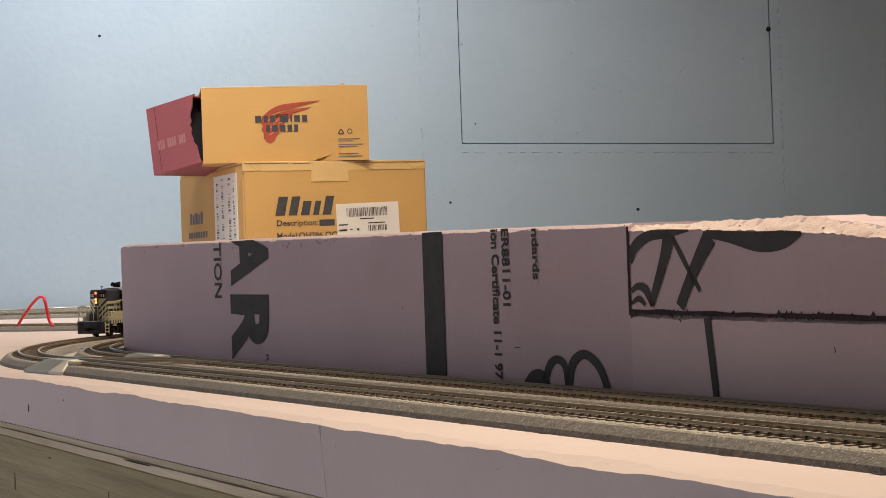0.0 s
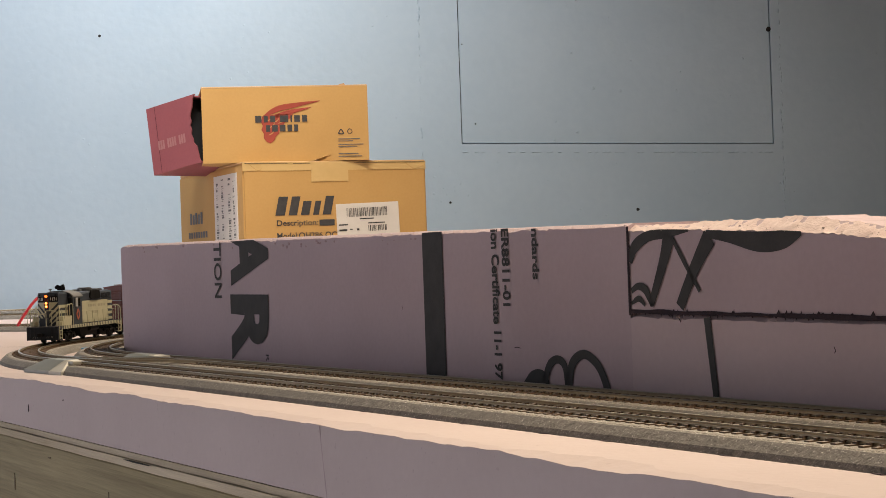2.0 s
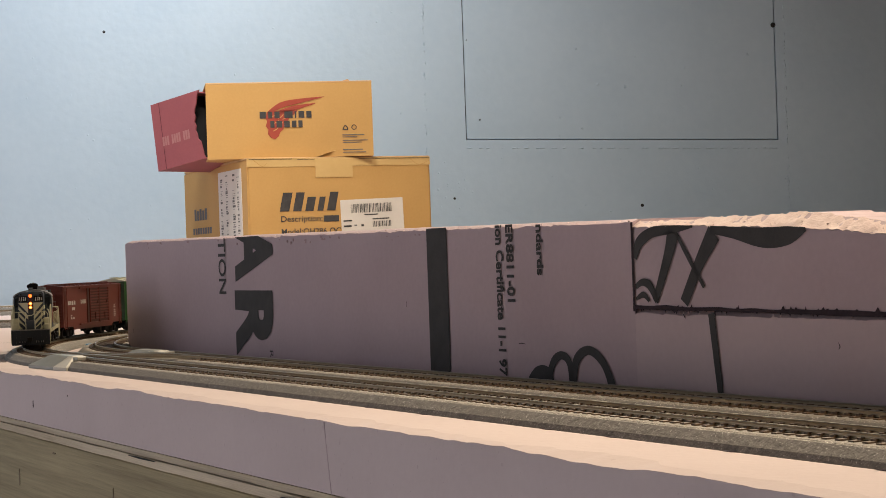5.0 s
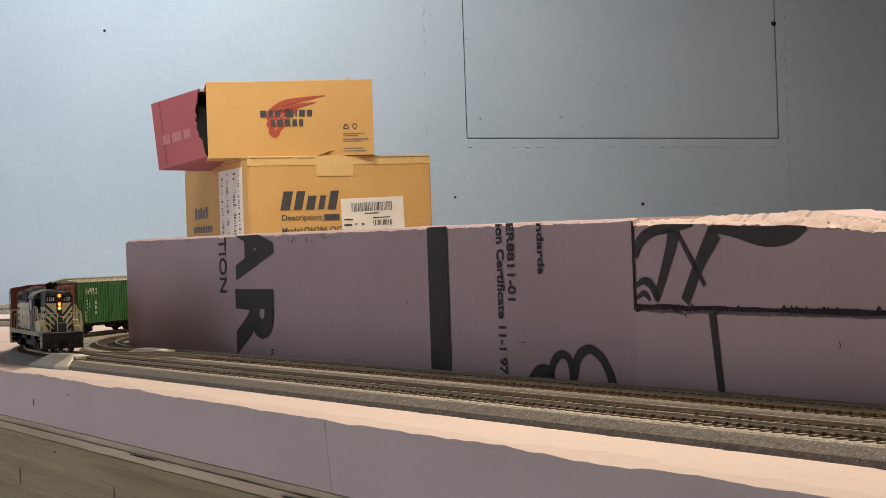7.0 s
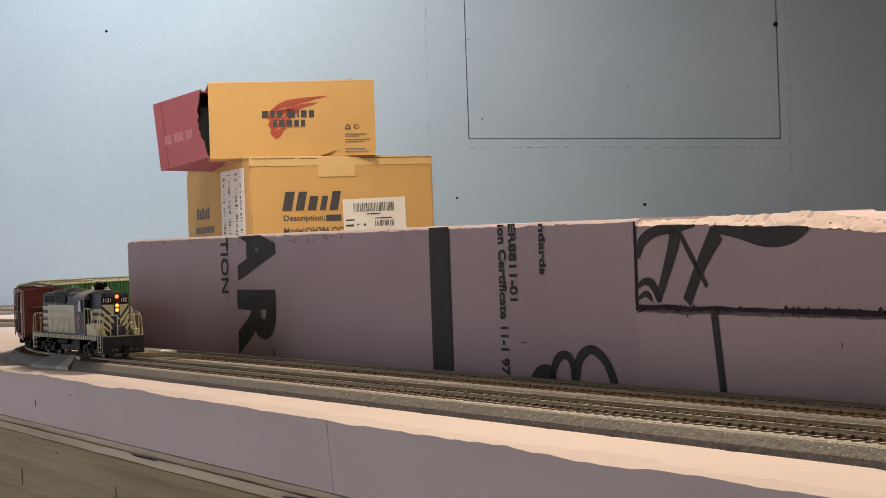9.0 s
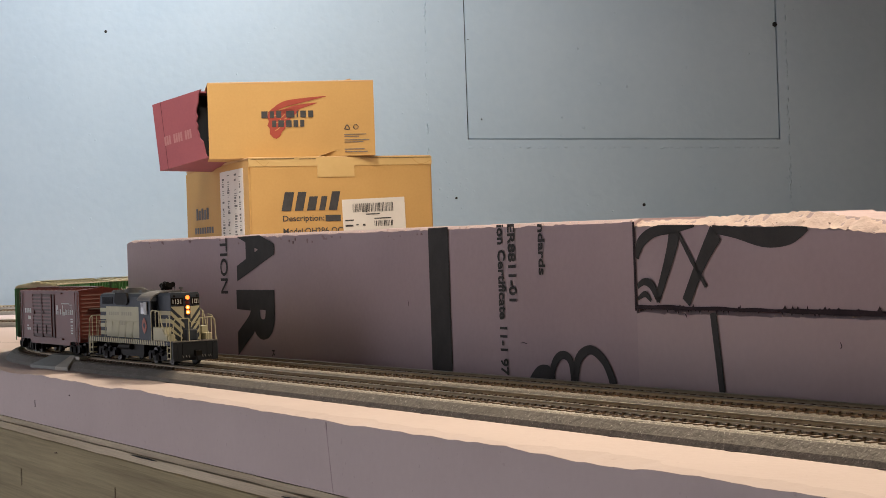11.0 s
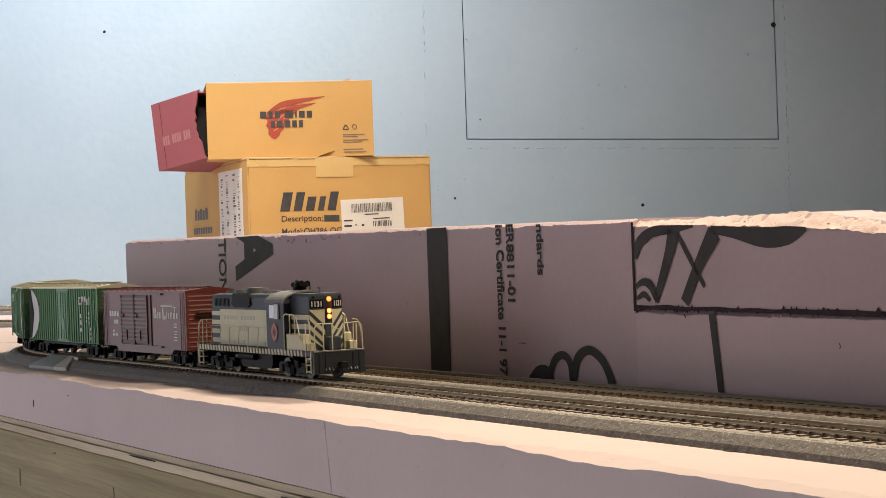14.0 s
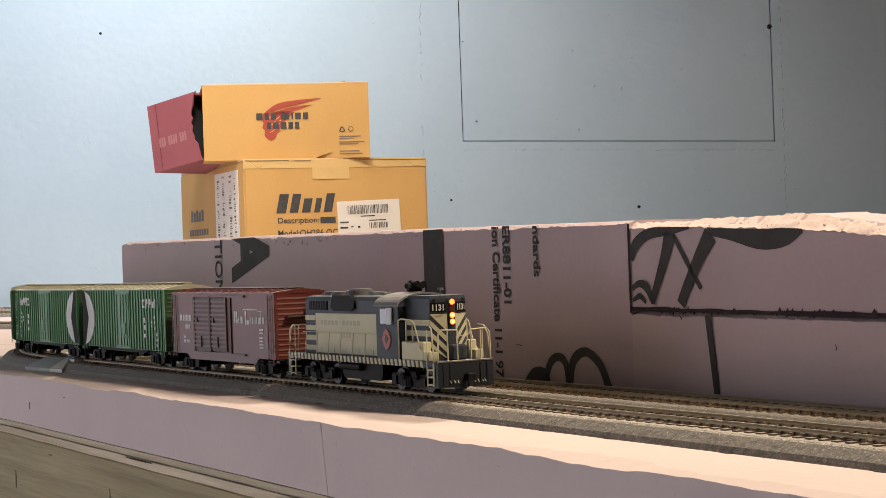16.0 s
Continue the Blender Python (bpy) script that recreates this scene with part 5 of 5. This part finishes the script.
def red_car():
    t, half, trucks = boxcar("red_boxcar", "brown-red double-door model boxcar coupled behind the locomotive", 166, OXIDE, OXIDE, OXIDE, 51.8, 54.2, "train cars")
    for side in (-1, 1):
        f = -side
        y0, y1 = sorted((side * 17.1, side * 18.3))
        for x0, x1 in ((-42, -15.4), (-14.4, 12)):
            door = mm("door", solid(x0, x1, y0, y1, 14.5, 49.2, bevel=0.2), OXIDE_SHADE, t, "ribbed sliding door")
            bm = bmesh.new()
            y2, y3 = sorted((side * 18.2, side * 18.9))
            z = 17
            while z < 47.6:
                box(bm, x0 + 1, x1 - 1, y2, y3, z, z + 1.3)
                z += 2.9
            for x in (x0, x1 - 1):
                box(bm, x, x + 1, y2, y3, 14.5, 49.2)
            mm("door_ribs", bm, OXIDE, door)
            bm = bmesh.new()
            rod(bm, ((x0 + x1) / 2, side * 19.2, 17), ((x0 + x1) / 2, side * 19.2, 24), 0.5, 6)
            box(bm, x0 + 4, x0 + 7, *sorted((side * 18.8, side * 19.5)), 33, 36)
            mm("door_latch", bm, OXIDE_SHADE, door)
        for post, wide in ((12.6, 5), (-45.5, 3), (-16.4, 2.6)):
            mm("door_post", solid(post, post + wide, *sorted((side * 17.1, side * (18.0 if wide > 2.8 else 19.1))), 13.5, 50.2), OXIDE_SHADE, t, "dark door post")
        bm = bmesh.new()
        y2, y3 = sorted((side * 17.2, side * 18.8))
        box(bm, -47, 40, y2, y3, 49.3, 50.6)
        box(bm, -47, 40, y2, y3, 12.6, 13.8)
        mm("door_track", bm, OXIDE, t, "door track")
        # road name and numbers as plain pale bars
        y = side * 17.45
        d = 1 if side < 0 else -1
        name_rows = [(22, 24, 33, 40.5), (24.6, 27.2, 36.6, 40.5), (25.4, 27.6, 33, 36), (29, 30.2, 33, 37.6), (32, 35.4, 33, 37.4), (39, 41.2, 32.4, 40.6), (41.8, 45, 32.4, 35.2), (46.6, 47.8, 33, 37.4), (49.6, 52, 33, 37), (54, 55.2, 33, 37.4), (56.4, 57.6, 33, 37.4), (59.4, 62.2, 33, 37), (62.2, 63.2, 33, 40.8), (65, 67.6, 33, 37.2), (36, 58, 41.4, 42.2), (58, 66, 40.6, 41.2)] if side < 0 else [(-23.5 - 3 * k, -21.5 - 3 * k, 34, 38) for k in range(5)]
        road_rows = [(-70, -66, 33.5, 37.5), (-64.5, -61.5, 33.5, 37.5), (-60, -56, 33.5, 37.5), (-54.5, -50.5, 33.5, 37.5), (-60.5, -58, 28, 31), (-57.4, -55, 28, 31), (-54.4, -52, 28, 31), (-64, -60, 19, 21), (-64, -60, 22, 23.4), (-58, -54, 19, 21)]
        data_rows = [(60, 66, z, z + 0.9) for z in (29, 27, 24, 22, 20, 18)]
        for text, rr in (("road_name", name_rows), ("car_lettering", road_rows), ("data_lettering", data_rows)):
            bm = bars([(min(d * a, d * b), max(d * a, d * b), z0, z1) for a, b, z0, z1 in rr], y)
            mm(text, bm, MARK_WHITE, t, "worn white lettering")
    return t, half, trucks


made = {}


def rib_mesh():
    if "rib" not in made:
        bm = solid(-0.55, 0.55, -0.45, 0.45, 12, 54, bevel=0.15)
        bmesh.ops.scale(bm, vec=(MM,) * 3, verts=bm.verts)
        me = bpy.data.meshes.new("rib")
        bm.to_mesh(me)
        bm.free()
        me.materials.append(GREEN)
        made["rib"] = me
    return made["rib"]


def green_car(label, way=1):
    """way: -1 puts the half disc at the leading end."""
    t, half, trucks = boxcar("green_boxcar", label, 172, GREEN, GREEN_ROOF, GREEN_SHADED, 54.5, 58.0, "train cars")
    for side in (-1, 1):
        d = way
        x = -83
        while x < 84:
            if not -13 < d * x < 17:
                rib = new("rib", rib_mesh())
                rib.parent, rib.matrix_basis = t, Matrix.Translation((x * MM, side * 17.55 * MM, 0))
            x += 5.6
        y0, y1 = sorted((side * 17.1, side * 18.2))
        door = mm("door", solid(*sorted((d * -12, d * 16)), y0, y1, 13, 52, bevel=0.2), GREEN, t, "green plug door with locking bars")
        bm = bmesh.new()
        for x in (-8, 0, 6, 12):
            rod(bm, (d * x, side * 18.5, 14), (d * x, side * 18.5, 51), 0.4, 5)
        for z in (20, 27, 34, 41, 47):
            box(bm, *sorted((d * -11, d * 15)), *sorted((side * 18.1, side * 18.6)), z, z + 0.7)
        box(bm, *sorted((d * 2, d * 10)), *sorted((side * 18.2, side * 18.9)), 22, 30)
        mm("door_bars", bm, GREEN, door)
        # half disc and wedge at the trailing end
        y0, y1 = sorted((side * 17.0, side * 18.35))
        disc = [(d * (-84.5 + 26 * math.cos(radians(a))), 33.2 + 20.5 * math.sin(radians(a))) for a in range(-90, 91, 10)]
        mm("half_disc", prism(disc, (y0, y1)), MARK_WHITE, t, "white half disc")
        y2, y3 = sorted((side * 18.3, side * 18.6))
        mm("black_wedge", prism([(d * -84.5, 53.5), (d * -80, 53.5), (d * -71.5, 33.2), (d * -80, 13), (d * -84.5, 13)], (y2, y3)), DARK, t, "black wedge on the half disc")
        rows = [(44, 45.6, 41.5, 47.5), (45.6, 49, 46, 47.5), (45.6, 49, 41.5, 43), (51, 52.8, 41, 48), (52.8, 55, 44.2, 48), (57, 58.6, 41.5, 48), (58.6, 61.4, 44, 48), (63, 65.5, 41.5, 46), (66.6, 67.8, 41.5, 46.4), (69, 70.3, 41.5, 48)]
        small = [(46, 50, 31, 34.4), (46.5, 50, 26, 29.4), (46, 50.6, 20.6, 23.4), (61, 63.4, 28, 29.6), (61, 63.4, 30.6, 32.6), (66, 69, 34, 36), (66.5, 69, 30.4, 32.4), (67, 69, 26.6, 28.6), (70, 72.4, 22, 24), (70, 72.4, 18.4, 20.2), (70, 72.4, 14.4, 16.6)]
        y = side * 18.12
        bm = bars([(min(d * a, d * b), max(d * a, d * b), z0, z1) for a, b, z0, z1 in rows + small], y)
        mm("car_lettering", bm, MARK_WHITE, t, "white lettering across the ribs")
    return t, half, trucks


# darker copy of the car green, for the shade between coupled cars
GREEN_SHADED = material("shaded_green_end", (0.035, 0.10, 0.030), (0.025, 0.07, 0.022), 0.55, scale=80, fine=700, bump=0.05)

train = [(locomotive(), 0.0), (red_car(), -0.189), (green_car("bright green model boxcar with white half disc, coupled in the train"), -0.373), (green_car("bright green model boxcar with white half disc, coupled in the train", -1), -0.557),
         (green_car("green model boxcar at the rear, mostly behind the foam wall"), -0.742)]

# distance of the locomotive's middle along the track, metres at seconds
RUN = ((0.0, -0.5419), (3.5, -0.3000), (7.0, -0.0780), (9.0, 0.0511), (12.5, 0.3119), (14.5, 0.4625), (16.0, 0.5740))


def reach(t):
    """Smooth run between the rows."""
    for k in range(len(RUN) - 1):
        (a, p), (b, q) = RUN[k], RUN[k + 1]
        if t <= b or k == len(RUN) - 2:
            va = (q - RUN[max(k - 1, 0)][1]) / (b - RUN[max(k - 1, 0)][0])
            e = RUN[min(k + 2, len(RUN) - 1)]
            vb = (e[1] - p) / (e[0] - a)
            f, h = (t - a) / (b - a), b - a
            return p * (1 + 2 * f) * (1 - f) ** 2 + va * h * f * (1 - f) ** 2 + q * f * f * (3 - 2 * f) + vb * h * f * f * (f - 1)


def motions():
    times = [k * 0.25 for k in range(65)]
    for (thing, half, trucks), back in train:
        rows, turns = [], ([], [])
        for t in times:
            s = reach(t) + back
            (pf, af), (pr, ar) = outer(s + half), outer(s - half)
            d = pf - pr
            a = math.atan2(d.y, d.x)
            mid = (pf + pr) / 2
            rows.append((t, pose(mid.x, mid.y, RAIL_Z, 0, 0, math.degrees(a))))
            for k, turn in enumerate((af, ar)):
                delta = (turn - a + math.pi) % math.tau - math.pi
                turns[k].append((t, pose(half if k == 0 else -half, 0, 0, 0, 0, math.degrees(delta))))
        walk(thing, rows)
        for truck, r in zip(trucks, turns):
            walk(truck, r)
    for w, x, r in wheels:
        walk(w, [(k * 0.1, pose(x, 0, r) @ Matrix.Rotation(reach(k * 0.1) / r, 4, "Y")) for k in range(161)])


motions()
